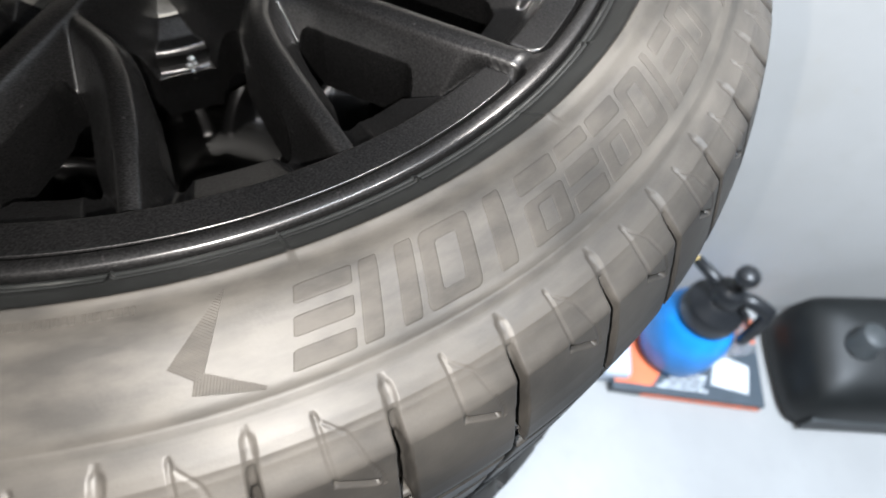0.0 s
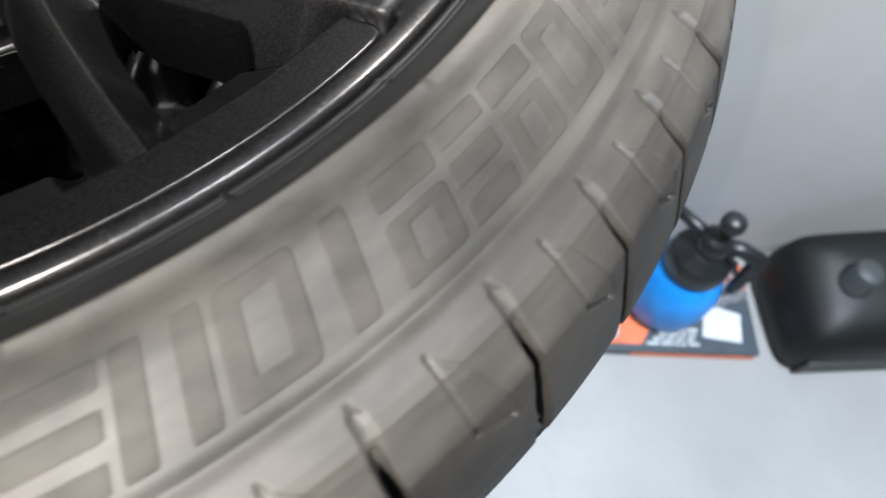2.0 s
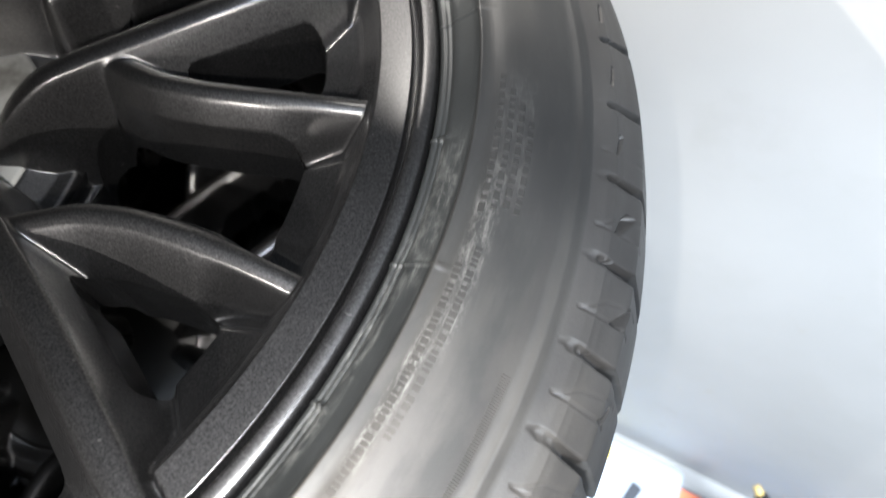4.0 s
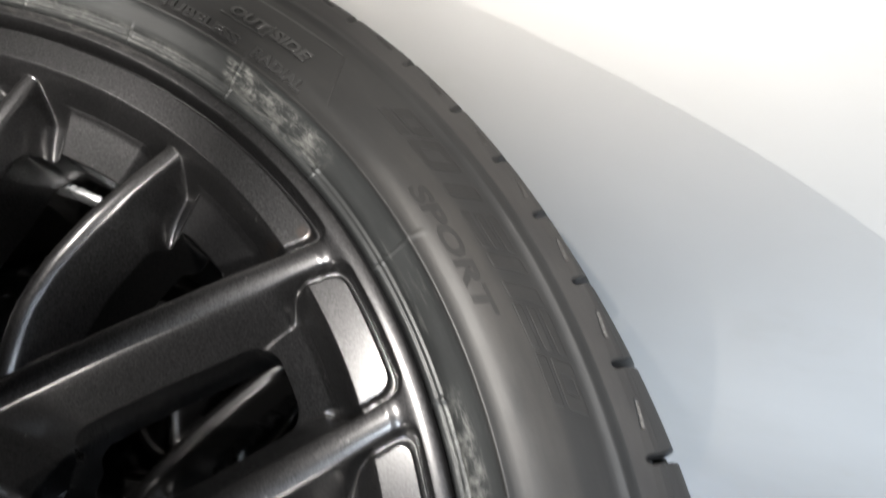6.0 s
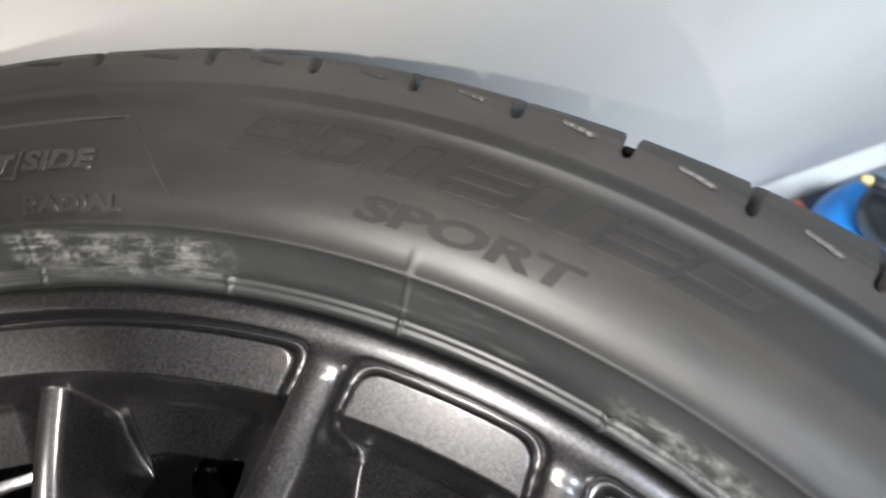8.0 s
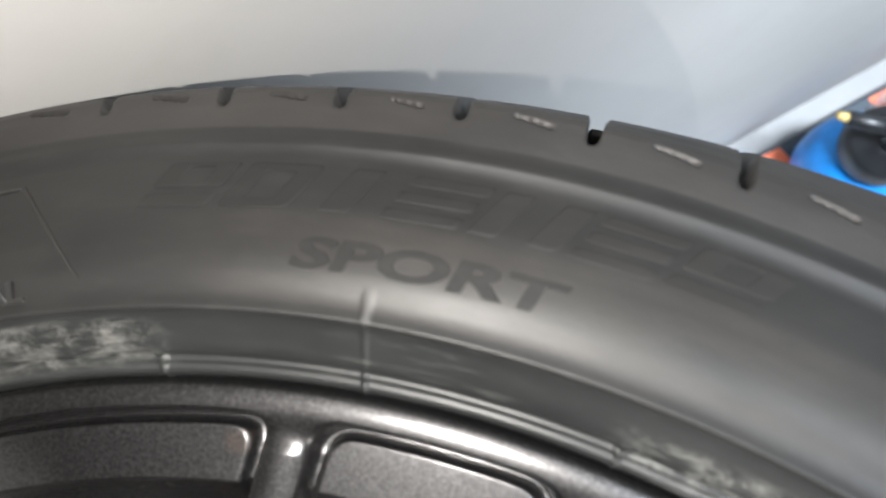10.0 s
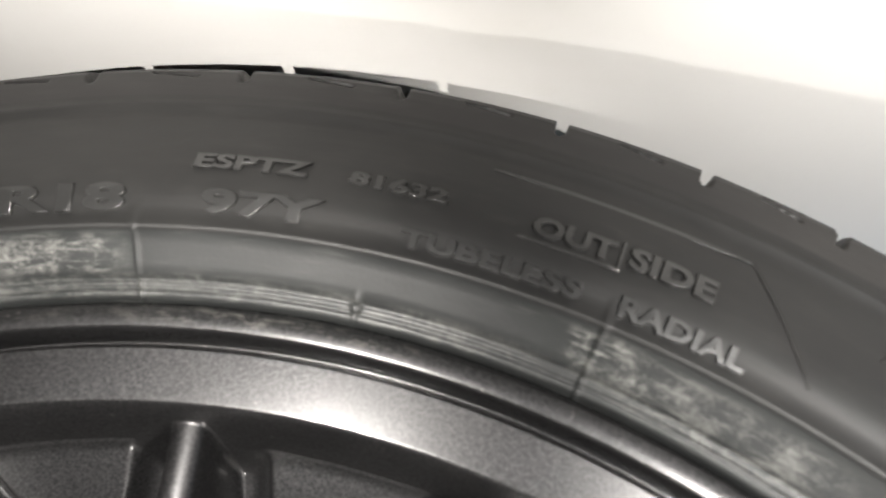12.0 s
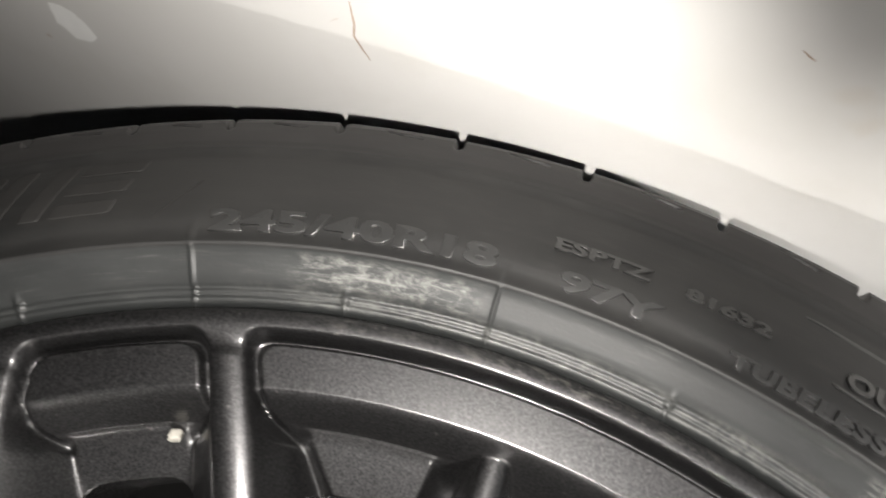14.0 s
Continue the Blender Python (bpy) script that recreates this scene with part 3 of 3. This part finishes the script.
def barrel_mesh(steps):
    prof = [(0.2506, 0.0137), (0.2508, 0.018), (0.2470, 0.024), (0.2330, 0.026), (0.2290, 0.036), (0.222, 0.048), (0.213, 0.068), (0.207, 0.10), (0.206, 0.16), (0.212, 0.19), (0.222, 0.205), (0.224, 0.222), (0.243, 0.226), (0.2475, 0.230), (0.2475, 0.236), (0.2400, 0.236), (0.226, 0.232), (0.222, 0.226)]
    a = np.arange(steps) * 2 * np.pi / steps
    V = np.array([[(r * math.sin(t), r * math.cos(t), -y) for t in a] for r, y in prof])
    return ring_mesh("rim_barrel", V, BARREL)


def polar_patch(name, r0, r1, a0, a1, lift, mat, slant=0.0, thick=0.0005, corner=0.25, slot=0.0):
    """A slab with rounded corners that follows the sidewall, from one angle to another; slant in degrees over its height."""
    out = []
    n = 7
    for cx, cy, q in ((1, 1, 0), (-1, 1, 1), (-1, -1, 2), (1, -1, 3)):
        for k in range(n):
            t = (q + k / (n - 1)) * math.pi / 2
            out.append((cx * (1 - corner) + corner * math.cos(t), cy * (1 - corner) + corner * math.sin(t)))
    dense = []
    for p, q in zip(out, out[1:] + out[:1]):
        k = max(1, int(math.ceil(abs(q[1] - p[1]) * (r1 - r0) / 2 / 0.0012)))
        dense += [(p[0] + (q[0] - p[0]) * i / k, p[1] + (q[1] - p[1]) * i / k) for i in range(k)]
    out = dense
    m = len(out)
    rings = []
    inner = slot if slot else 0.04
    tall = 0.62 if slot else 0.04
    for j, (k, z) in enumerate(((-0.04, -thick), (0.0, lift * 0.7), (0.03, lift), (0.2, lift), (0.36, lift), (0.52, lift), (0.68, lift), (0.84, lift), (0.97, lift), (1.0, lift * 0.7 if slot else lift), (1.04, -thick if slot else lift))):
        ring = []
        for u, v in out:
            us, vs = u * (1 + (inner - 1) * k), v * (1 + (tall - 1) * k)
            r = (r0 + r1) / 2 + vs * (r1 - r0) / 2
            a = ((a0 + a1) / 2 + us * (a1 - a0) / 2 + slant * vs / 2) * DEG
            ring.append((r * math.sin(a), r * math.cos(a), -sidewall_depth(r) + z))
        rings.append(ring)
    verts = [p for ring in rings for p in ring]
    faces = [(j * m + i, (j + 1) * m + i, (j + 1) * m + (i + 1) % m, j * m + (i + 1) % m) for j in range(len(rings) - 1) for i in range(m)]
    if not slot:
        faces.append(tuple((len(rings) - 1) * m + i for i in range(m)))
    return raw_mesh(name, verts, faces, mat)


def limb_mesh(name, a0, r0, w0, a1, r1, w1, mat):
    """A tapered limb with fine cross ribs on the sidewall, from one (angle, radius) to another; half widths in millimetres."""
    n = 2 * int(math.hypot(r1 - r0, 0.28 * (a1 - a0) * DEG) / 0.0008) + 3
    verts, faces = [], []
    along = Vector((0.28 * (a1 - a0) * DEG, r1 - r0)).normalized()
    for i in range(n):
        t = i / (n - 1)
        r, a = r0 + (r1 - r0) * t, (a0 + (a1 - a0) * t) * DEG
        w = (w0 + (w1 - w0) * t) / 1000
        lift = 0.00028 if i % 2 else 0.00016
        for u, z in ((-1.05, -0.0004), (-1, lift), (-0.5, lift), (0, lift), (0.5, lift), (1, lift), (1.05, -0.0004)):
            rr, aa = r - u * w * along.x, a + u * w * along.y / 0.28
            verts.append((rr * math.sin(aa), rr * math.cos(aa), -sidewall_depth(rr) + z))
    for i in range(n - 1):
        for k in range(6):
            faces.append((i * 7 + k, i * 7 + k + 1, i * 7 + k + 8, i * 7 + k + 7))
    return raw_mesh(name, verts, faces, mat, False)


def bent_text(name, words, r_base, height, a0, a1, mat, lift=0.0008, shear=0.0):
    """Raised writing that runs clockwise round the tyre, its feet towards the axle."""
    cu = bpy.data.curves.new(name, "FONT")
    cu.body, cu.size, cu.extrude, cu.bevel_depth, cu.resolution_u = words, 1.0, 0.02, 0.012, 3
    cu.shear, cu.offset = shear, 0.03
    tmp = new("writing_form", cu)
    dg = bpy.context.evaluated_depsgraph_get()
    me = bpy.data.meshes.new_from_object(tmp.evaluated_get(dg))
    bpy.data.objects.remove(tmp)
    co = np.empty(len(me.vertices) * 3)
    me.vertices.foreach_get("co", co)
    co = co.reshape(-1, 3)
    x0, x1 = co[:, 0].min(), co[:, 0].max()
    y0, y1 = co[:, 1].min(), co[:, 1].max()
    a = (a0 + (co[:, 0] - x0) / (x1 - x0) * (a1 - a0)) * DEG
    r = r_base + (co[:, 1] - y0) / (y1 - y0) * height
    z = -np.interp(r, PR[:33], PY[:33]) + lift * np.clip(co[:, 2] / 0.032, -1, 1)
    me.vertices.foreach_set("co", np.stack([r * np.sin(a), r * np.cos(a), z], -1).reshape(-1))
    me.materials.clear()
    me.materials.append(mat)
    me.update()
    return me


def weight_mesh():
    bm = block(-0.0082, -0.0017, -0.0060, 0.0082, 0.0017, 0.0060, 0.0008, 2)
    me = bpy.data.meshes.new("balance_weight")
    bm.to_mesh(me)
    bm.free()
    me.materials.append(SILVER)
    return smooth(me)


def build_wheel(fine, label):
    wheel = new("car_wheel")
    wheel.empty_display_size = 0.1
    tagged(wheel, label, "wheel", "stack of wheels")
    bead, side, tread, back = tyre_meshes(fine)
    tyre = hang("tyre", side, wheel, "dusty black low-profile rubber tyre")
    hang("bead_ring", bead, tyre, "dark scuffed rubber ring against the rim")
    hang("tread", tread, tyre, "black tread with lateral grooves and small sipes")
    hang("far_sidewall", back, tyre)
    hang("rim_barrel", barrel_mesh(180 if fine else 96), wheel, "black painted inner barrel, recess shade put into its colour")
    nr, na = (210, 190) if fine else (70, 60)
    halves = [spoke_mesh("spoke", mirror, nr, na) for mirror in (False, True)]
    for k in range(5):
        for me in halves:
            ob = hang("spoke", me, wheel, "satin black forked alloy spoke")
            ob.rotation_euler = (0, 0, -(PAIR + 72 * k) * DEG)
    # lower wheels swap bare hub metal for near-black, as shade by colour
    hub = part("hub_face", lathe([(0.0285, -0.105), (0.0290, -0.0730), (0.0300, -0.0717), (0.0760, -0.0717), (0.0780, -0.0727), (0.0780, -0.0745)], 72), BORE if fine else BARREL, wheel, "bare grey metal hub face" if fine else "hub face coloured near-black for the shade in the stack", True)
    part("skirt", lathe([(0.0990, -0.0790), (0.0985, -0.0830), (0.0955, -0.1000), (0.0890, -0.1250), (0.0300, -0.1300), (0.0290, -0.1040)], 72), BARREL, hub, "black painted hub skirt, recess shade put into its colour", True)
    for dx, dy, dz, size in ((0.0530, -0.0830, -0.083, 0.0022), (0.0548, -0.0838, -0.0855, 0.0017), (0.0518, -0.0842, -0.0865, 0.0019), (0.0535, -0.0848, -0.0895, 0.0014)):
        bm = bmesh.new()
        bmesh.ops.create_icosphere(bm, subdivisions=1, radius=size, matrix=Matrix.Translation((dx, dy, dz)))
        part("clip", bm, SILVER, hub, "bright crumpled metal clip")
    wm = weight_mesh()
    for i in range(7 if fine else 4):
        w = hang("balance_weight", wm, wheel, "silver stick-on balance weight")
        a = (-18.0 + i * 4.9) * DEG
        w.location = (0.2003 * math.sin(a), 0.2003 * math.cos(a), -0.0690)
        w.rotation_euler = (0, 0, -a)
    return wheel, tyre


def name_blocks(tyre, r0, r1, a, w, slant, kind):
    """Plain slanted bars and rings, flat on the sidewall, of one character's size."""
    a0, a1 = a + 0.22, a + w - 0.22
    d, s = (r1 - r0), (a1 - a0)
    shapes = {
        "ring": ((0, 1, 0, 1, 0.42),),
        "bars": ((0, 0.24, 0, 1, 0), (0.38, 0.62, 0, 1, 0), (0.76, 1, 0, 1, 0)),
        "post": ((0, 1, 0.28, 0.72, 0),),
        "posts": ((0, 1, 0, 0.34, 0), (0, 1, 0.66, 1, 0)),
        "half": ((0, 0.30, 0, 1, 0), (0.42, 1, 0, 1, 0.36)),
    }
    for v0, v1, u0, u1, slot in shapes[kind]:
        lean = slant * (v0 + v1 - 1) / 2
        hang("name_block", polar_patch("name_block", r0 + v0 * d, r0 + v1 * d, a0 + u0 * s + lean, a0 + u1 * s + lean, 0.00024, MARK, slant=slant * (v1 - v0), corner=0.22, slot=slot), tyre)


def markings(tyre):
    """What stands in relief on the upper sidewall."""
    words = (("245/40R18", 0.2682, 0.0070, -24.5, -7.4), ("97Y", 0.2682, 0.0062, -3.8, 2.1), ("ESPTZ", 0.2800, 0.0044, -4.6, 0.9), ("81632", 0.2800, 0.0040, 2.8, 7.5), ("TUBELESS", 0.2676, 0.0042, 5.9, 14.5), ("RADIAL", 0.2676, 0.0046, 16.2, 21.9), ("OUT", 0.2785, 0.0056, 11.5, 15.3), ("SIDE", 0.2788, 0.0058, 15.9, 19.8))
    for text, base, tall, a0, a1 in words:
        hang("marking", bent_text("marking", text, base, tall, a0, a1, EMBOSS, shear=0.0), tyre, "raised moulded writing")
    hang("marking", polar_patch("marking", 0.2770, 0.2777, 11.0, 15.5, 0.0005, EMBOSS, corner=0.1), tyre)
    hang("marking", polar_patch("marking", 0.2770, 0.2850, 15.5, 15.65, 0.0005, EMBOSS, corner=0.1), tyre)
    # the maker's name twice round the tyre, as plain slanted blocks
    widths = (4.1, 4.1, 2.2, 4.1, 4.1, 3.7, 4.1, 3.7, 4.2, 4.1, 4.0)
    kinds = ("ring", "bars", "post", "ring", "half", "bars", "half", "post", "ring", "posts", "bars")
    for start in (108.0, -72.0):
        a = start
        for w, kind in zip(widths, kinds):
            name_blocks(tyre, 0.2755, 0.2972, a, w, 1.5, kind)
            a += w
    a = 27.0
    for w, kind in zip((3.6, 3.6, 3.4, 3.6, 4.0, 3.6, 3.8), ("half", "ring", "post", "bars", "posts", "bars", "half")):
        name_blocks(tyre, 0.2862, 0.2967, a, w, 1.2, kind)
        a += w
    hang("marking", bent_text("marking", "SPORT", 0.2738, 0.0068, 34.0, 45.4, MARK, lift=0.0003, shear=0.15), tyre, "flat moulded writing")
    # hatched slashes and arrows beside the writing
    for a0, r0, w0, a1, r1, w1 in ((20.9, 0.2945, 0.5, 24.5, 0.2715, 0.35), (-25.5, 0.2868, 0.3, -27.9, 0.2725, 0.3), (153.2, 0.2705, 0.2, 156.2, 0.2905, 4.5), (155.8, 0.2925, 3.0, 152.4, 0.2985, 0.5), (104.6, 0.2722, 0.2, 101.2, 0.2915, 4.5), (101.7, 0.2932, 3.0, 105.0, 0.2990, 0.5), (87.8, 0.2956, 1.4, 95.0, 0.2956, 1.0)):
        hang("slash", limb_mesh("slash", a0, r0, w0, a1, r1, w1, MARK), tyre, "finely hatched raised slash")
    hang("marking", polar_patch("marking", 0.2938, 0.2943, 9.0, 20.8, 0.0003, EMBOSS, corner=0.1), tyre)
    # small print that cannot be read
    rng = random.Random(4)
    for base, tall, a, end in ((0.2745, 0.0022, 81.5, 94.0), (0.2705, 0.0022, 83.0, 99.0), (0.2690, 0.0026, 158.0, 172.0)):
        while a < end:
            w = rng.uniform(0.2, 0.42)
            hang("print_bar", polar_patch("print_bar", base, base + tall, a, a + w, 0.00022, MARK, corner=0.15), tyre)
            a += w + rng.choice((0.12, 0.12, 0.3))
    for p in PITCH:
        for off in (-1.6, 1.5):
            if 96 < p < 160:
                r, a = 0.3222, (p + off) * DEG
                bm = bmesh.new()
                bmesh.ops.create_circle(bm, cap_ends=True, segments=10, radius=0.0008)
                ob = part("vent_pip", bm, MARK, tyre)
                ob.location = (r * math.sin(a), r * math.cos(a), -sidewall_depth(r) + 0.0002)
                ob.rotation_euler = Vector((math.sin(a), math.cos(a), 1.2)).to_track_quat("Z", "Y").to_euler()
    for row in range(4):
        a = 67.5 + row * 1.2
        while a < 78.5:
            w = rng.uniform(0.3, 0.7)
            hang("print_bar", polar_patch("print_bar", 0.2715 + row * 0.0036, 0.2735 + row * 0.0036, a, a + w, 0.00022, MARK, corner=0.15), tyre)
            a += w + 0.3


top_wheel, top_tyre = build_wheel(True, "black forked-spoke alloy wheel with a dusty tyre, uppermost on the stack")
markings(top_tyre)
top_wheel.matrix_basis = pose(0, 0, 1.0)
under, under_tyre = build_wheel(False, "black forked-spoke alloy wheel lying in the stack")
under.matrix_basis = pose(0.004, -0.006, 0.75, 0, 0, 17)
copy_thing(under, pose(-0.005, 0.004, 0.50, 0, 0, 61))
copy_thing(under, pose(0.003, 0.002, 0.25, 0, 0, 112))

# ---------------------------------------------------------------- things along the wall


def flat_quad(points, z):
    bm = bmesh.new()
    top = [bm.verts.new((x, y, z)) for x, y in points]
    low = [bm.verts.new((x, y, z - 0.0012)) for x, y in points]
    bm.faces.new(top)
    for i in range(len(top)):
        j = (i + 1) % len(top)
        bm.faces.new((top[j], top[i], low[i], low[j]))
    return bm


def tool_box():
    thing = new("cardboard_box")
    tagged(thing, "flat dark and orange printed cardboard box lying on the floor", "box")
    part("body", block(0, 0, 0, 0.293, 0.185, 0.028, 0.002), CARD_DARK, thing)
    part("print", flat_quad([(0.004, 0.012), (0.075, 0.012), (0.105, 0.06), (0.08, 0.18), (0.004, 0.18)], 0.0292), CARD_ORANGE, thing, "orange corner field")
    part("print", flat_quad([(0.25, 0.125), (0.29, 0.125), (0.29, 0.18), (0.235, 0.18)], 0.0292), CARD_ORANGE, thing)
    part("print", flat_quad([(0.19, 0.03), (0.262, 0.02), (0.27, 0.075), (0.205, 0.095)], 0.0294), CARD_PALE, thing, "pale picture field")
    part("edge_stripe", block(0.06, -0.0012, 0.003, 0.29, 0.001, 0.013), CARD_ORANGE, thing, "orange stripe")
    rng = random.Random(2)
    for row in range(4):
        x = 0.085 + 0.012 * row
        while x < 0.175:
            w = rng.uniform(0.008, 0.022)
            part("print_bar", flat_quad([(x, 0.012 + row * 0.009), (x + w, 0.012 + row * 0.009), (x + w, 0.0165 + row * 0.009), (x, 0.0165 + row * 0.009)], 0.0296), CARD_PALE, thing)
            x += w + 0.004
    thing.matrix_basis = pose(0.590, 0.112, 0)
    return thing


def white_package():
    thing = new("retail_package")
    tagged(thing, "white printed package with a yellow dot lying against the wall", "package")
    part("body", block(0, 0, 0, 0.31, 0.185, 0.05, 0.012, 4), CARD_WHITE, thing, soft=True)
    part("dot", lathe([(0, 0.0510), (0.024, 0.0510), (0.024, 0.0496), (0, 0.0496)], 32, Matrix.Translation((0.162, 0.155, 0))), CARD_YELLOW, thing, "round yellow print")
    part("picture", flat_quad([(0.216, 0.050), (0.243, 0.052), (0.243, 0.088), (0.251, 0.128), (0.233, 0.132), (0.223, 0.09), (0.208, 0.076)], 0.0512), CARD_BLACK, thing, "black printed nozzle shape")
    part("picture", flat_quad([(0.165, 0.012), (0.225, 0.008), (0.228, 0.018), (0.19, 0.034), (0.172, 0.03)], 0.0512), CARD_SKY, thing, "light blue print")
    thing.matrix_basis = pose(0.312, 0.129, 0)
    return thing


def sprayer():
    thing = new("pump_sprayer")
    tagged(thing, "blue plastic pump sprayer with a black pump head on the box", "sprayer")
    body = [(0, 0), (0.058, 0), (0.066, 0.006), (0.072, 0.03), (0.0745, 0.06), (0.073, 0.09), (0.067, 0.115), (0.056, 0.137), (0.043, 0.150), (0.040, 0.156), (0, 0.156)]
    part("bottle", lathe(body, 64), BLUE, thing, "bright blue bottle", True)
    part("collar", lathe([(0, 0.150), (0.050, 0.150), (0.052, 0.155), (0.051, 0.182), (0.046, 0.192), (0.030, 0.200), (0.026, 0.215), (0, 0.215)], 48), BLACK, thing, "black screw collar", True)
    head = part("pump_head", lathe([(0, 0.205), (0.024, 0.205), (0.027, 0.212), (0.026, 0.236), (0.018, 0.246), (0.010, 0.250), (0.010, 0.282), (0, 0.282)], 40), BLACK, thing, "", True)
    part("knob", lathe([(0, 0.268), (0.011, 0.269), (0.017, 0.275), (0.019, 0.284), (0.0175, 0.293), (0.011, 0.299), (0, 0.301)], 40), BLACK, head, "round black pump knob", True)
    part("nozzle", tube([(0, 0, 0.226), (-0.03, 0.028, 0.232), (-0.055, 0.05, 0.238)], [0.013, 0.011, 0.009]), BLACK, thing, "", True)
    part("nozzle_tip", tube([(-0.054, 0.049, 0.238), (-0.064, 0.058, 0.240)], [0.0065, 0.0045]), BRASS, thing, "brass tip", True)
    part("grip", tube([(0.01, -0.004, 0.226), (0.04, -0.012, 0.228), (0.066, -0.020, 0.218), (0.071, -0.026, 0.19), (0.066, -0.034, 0.155), (0.060, -0.038, 0.135)], [0.013, 0.0135, 0.0145, 0.013, 0.0115, 0.0085]), BLACK, thing, "bent black hand grip", True)
    part("trigger", tube([(0.02, -0.01, 0.213), (0.04, -0.022, 0.2), (0.05, -0.03, 0.18)], [0.006, 0.0055, 0.004]), BLACK, thing, "", True)
    thing.matrix_basis = pose(0.709, 0.212, 0.028)
    return thing


def canister():
    thing = new("canister")
    tagged(thing, "black plastic canister with a grey cap on the floor", "canister")
    bm = bmesh.new()
    rings = []
    for z, sx, sy in ((0.0, 0.118, 0.098), (0.006, 0.127, 0.106), (0.02, 0.132, 0.110), (0.09, 0.133, 0.110), (0.128, 0.126, 0.104), (0.152, 0.108, 0.090), (0.166, 0.078, 0.064), (0.170, 0.04, 0.034)):
        ring = []
        for k in range(48):
            t = 2 * math.pi * k / 48
            c, s = math.cos(t), math.sin(t)
            e = 0.34
            x, y = sx * math.copysign(abs(c) ** e, c), sy * math.copysign(abs(s) ** e, s)
            ring.append(bm.verts.new((x, y, z * (1 + (0.8 * x + 1.1 * y if z > 0.05 else 0)))))
        rings.append(ring)
    for a, b in zip(rings, rings[1:]):
        for k in range(48):
            bm.faces.new((a[k], a[(k + 1) % 48], b[(k + 1) % 48], b[k]))
    bm.faces.new(rings[0][::-1])
    bm.faces.new(rings[-1])
    part("body", bm, CAN, thing, soft=True)
    part("label_panel", block(-0.105, -0.113, 0.010, 0.115, -0.106, 0.062, 0.003), CANFRONT, thing, "dark grey front panel")
    part("moulded_ridge", tube([(-0.118, -0.085, 0.075), (-0.07, -0.09, 0.092), (0.0, -0.085, 0.110), (0.09, -0.08, 0.125)], 0.005), CAN, thing, "", True)
    part("cap", lathe([(0, 0.255), (0.021, 0.255), (0.024, 0.251), (0.024, 0.222), (0.030, 0.214), (0.030, 0.205), (0, 0.205)], 40, Matrix.Translation((-0.045, 0.0, -0.052))), CANFRONT, thing, "grey ribbed screw cap", True)
    thing.matrix_basis = pose(1.045, 0.205, 0, 0, 0, 4)
    return thing


def film_wrap():
    rng = random.Random(12)
    bm = bmesh.new()
    n = 16
    grid = [[bm.verts.new((0.085 * (i / n - 0.5) + rng.gauss(0, 0.002), 0.075 * (j / n - 0.5) + rng.gauss(0, 0.002), max(0.0015, 0.03 + 0.03 * math.sin(i * 0.9 + j * 0.5) * math.cos(j * 0.8) + rng.gauss(0, 0.006)) * math.sin(math.pi * (i + 0.5) / (n + 1)) * math.sin(math.pi * (j + 0.5) / (n + 1)) + 0.001)) for j in range(n + 1)] for i in range(n + 1)]
    for i in range(n):
        for j in range(n):
            bm.faces.new((grid[i][j], grid[i + 1][j], grid[i + 1][j + 1], grid[i][j + 1]))
    ob = part("plastic_wrap", bm, FILM, None, soft=False)
    mod = ob.modifiers.new("thickness", "SOLIDIFY")
    mod.thickness = 0.0006
    tagged(ob, "crumpled clear plastic wrap on the flat box", "wrap")
    ob.matrix_basis = pose(0.825, 0.240, 0.03, 0, 0, 20)
    return ob


def crumb():
    rng = random.Random(5)
    bm = bmesh.new()
    bmesh.ops.create_icosphere(bm, subdivisions=2, radius=0.0019)
    for v in bm.verts:
        v.co *= rng.uniform(0.65, 1.3)
    ob = part("crumb", bm, CRUMB, None, soft=True)
    tagged(ob, "small pale crumb lying on the wheel's web", "crumb")
    a, r = -27.2 * DEG, 0.2185
    ob.matrix_basis = pose(r * math.sin(a), r * math.cos(a), 1.0015 - float(spoke_depth(np.array([r]), np.array([abs(-27.2 + 72 - PAIR)]))[0]))


def wall_marks():
    wall = bpy.data.objects["wall_north"]
    face = ROOM[3] - 0.0003
    for points, width in (([(-0.117, 1.000), (-0.1165, 0.990), (-0.1175, 0.984), (-0.115, 0.979), (-0.112, 0.974)], 0.0009), ([(0.016, 1.0355), (0.0185, 1.034), (0.020, 1.0335)], 0.0008), ([(-0.1175, 0.992), (-0.123, 0.990), (-0.127, 0.987)], 0.0006), ([(-0.309, 0.905), (-0.3075, 0.9035), (-0.306, 0.9035)], 0.0018)):
        bm = bmesh.new()
        rows = []
        for i, (x, z) in enumerate(points):
            w = width * (0.5 if i in (0, len(points) - 1) else 1)
            rows.append([bm.verts.new((x - w / 2, face, z)), bm.verts.new((x + w / 2, face, z + w / 3))])
        for p, q in zip(rows, rows[1:]):
            bm.faces.new((p[0], p[1], q[1], q[0]))
        part("hairline_crack", bm, STAIN, wall, "thin brown crack in the plaster")
    rng = random.Random(8)
    bm = bmesh.new()
    edge = [bm.verts.new((-0.281 + (0.014 + rng.uniform(-0.004, 0.004)) * math.cos(t), face, 0.924 + (0.011 + rng.uniform(-0.003, 0.003)) * math.sin(t))) for t in np.linspace(0, 2 * math.pi, 17)[:-1]]
    bm.faces.new(edge)
    part("peeled_patch", bm, PEEL, wall, "bare white patch where the paint has peeled")


crumb()
wall_marks()
tool_box()
white_package()
sprayer()
canister()
film_wrap()
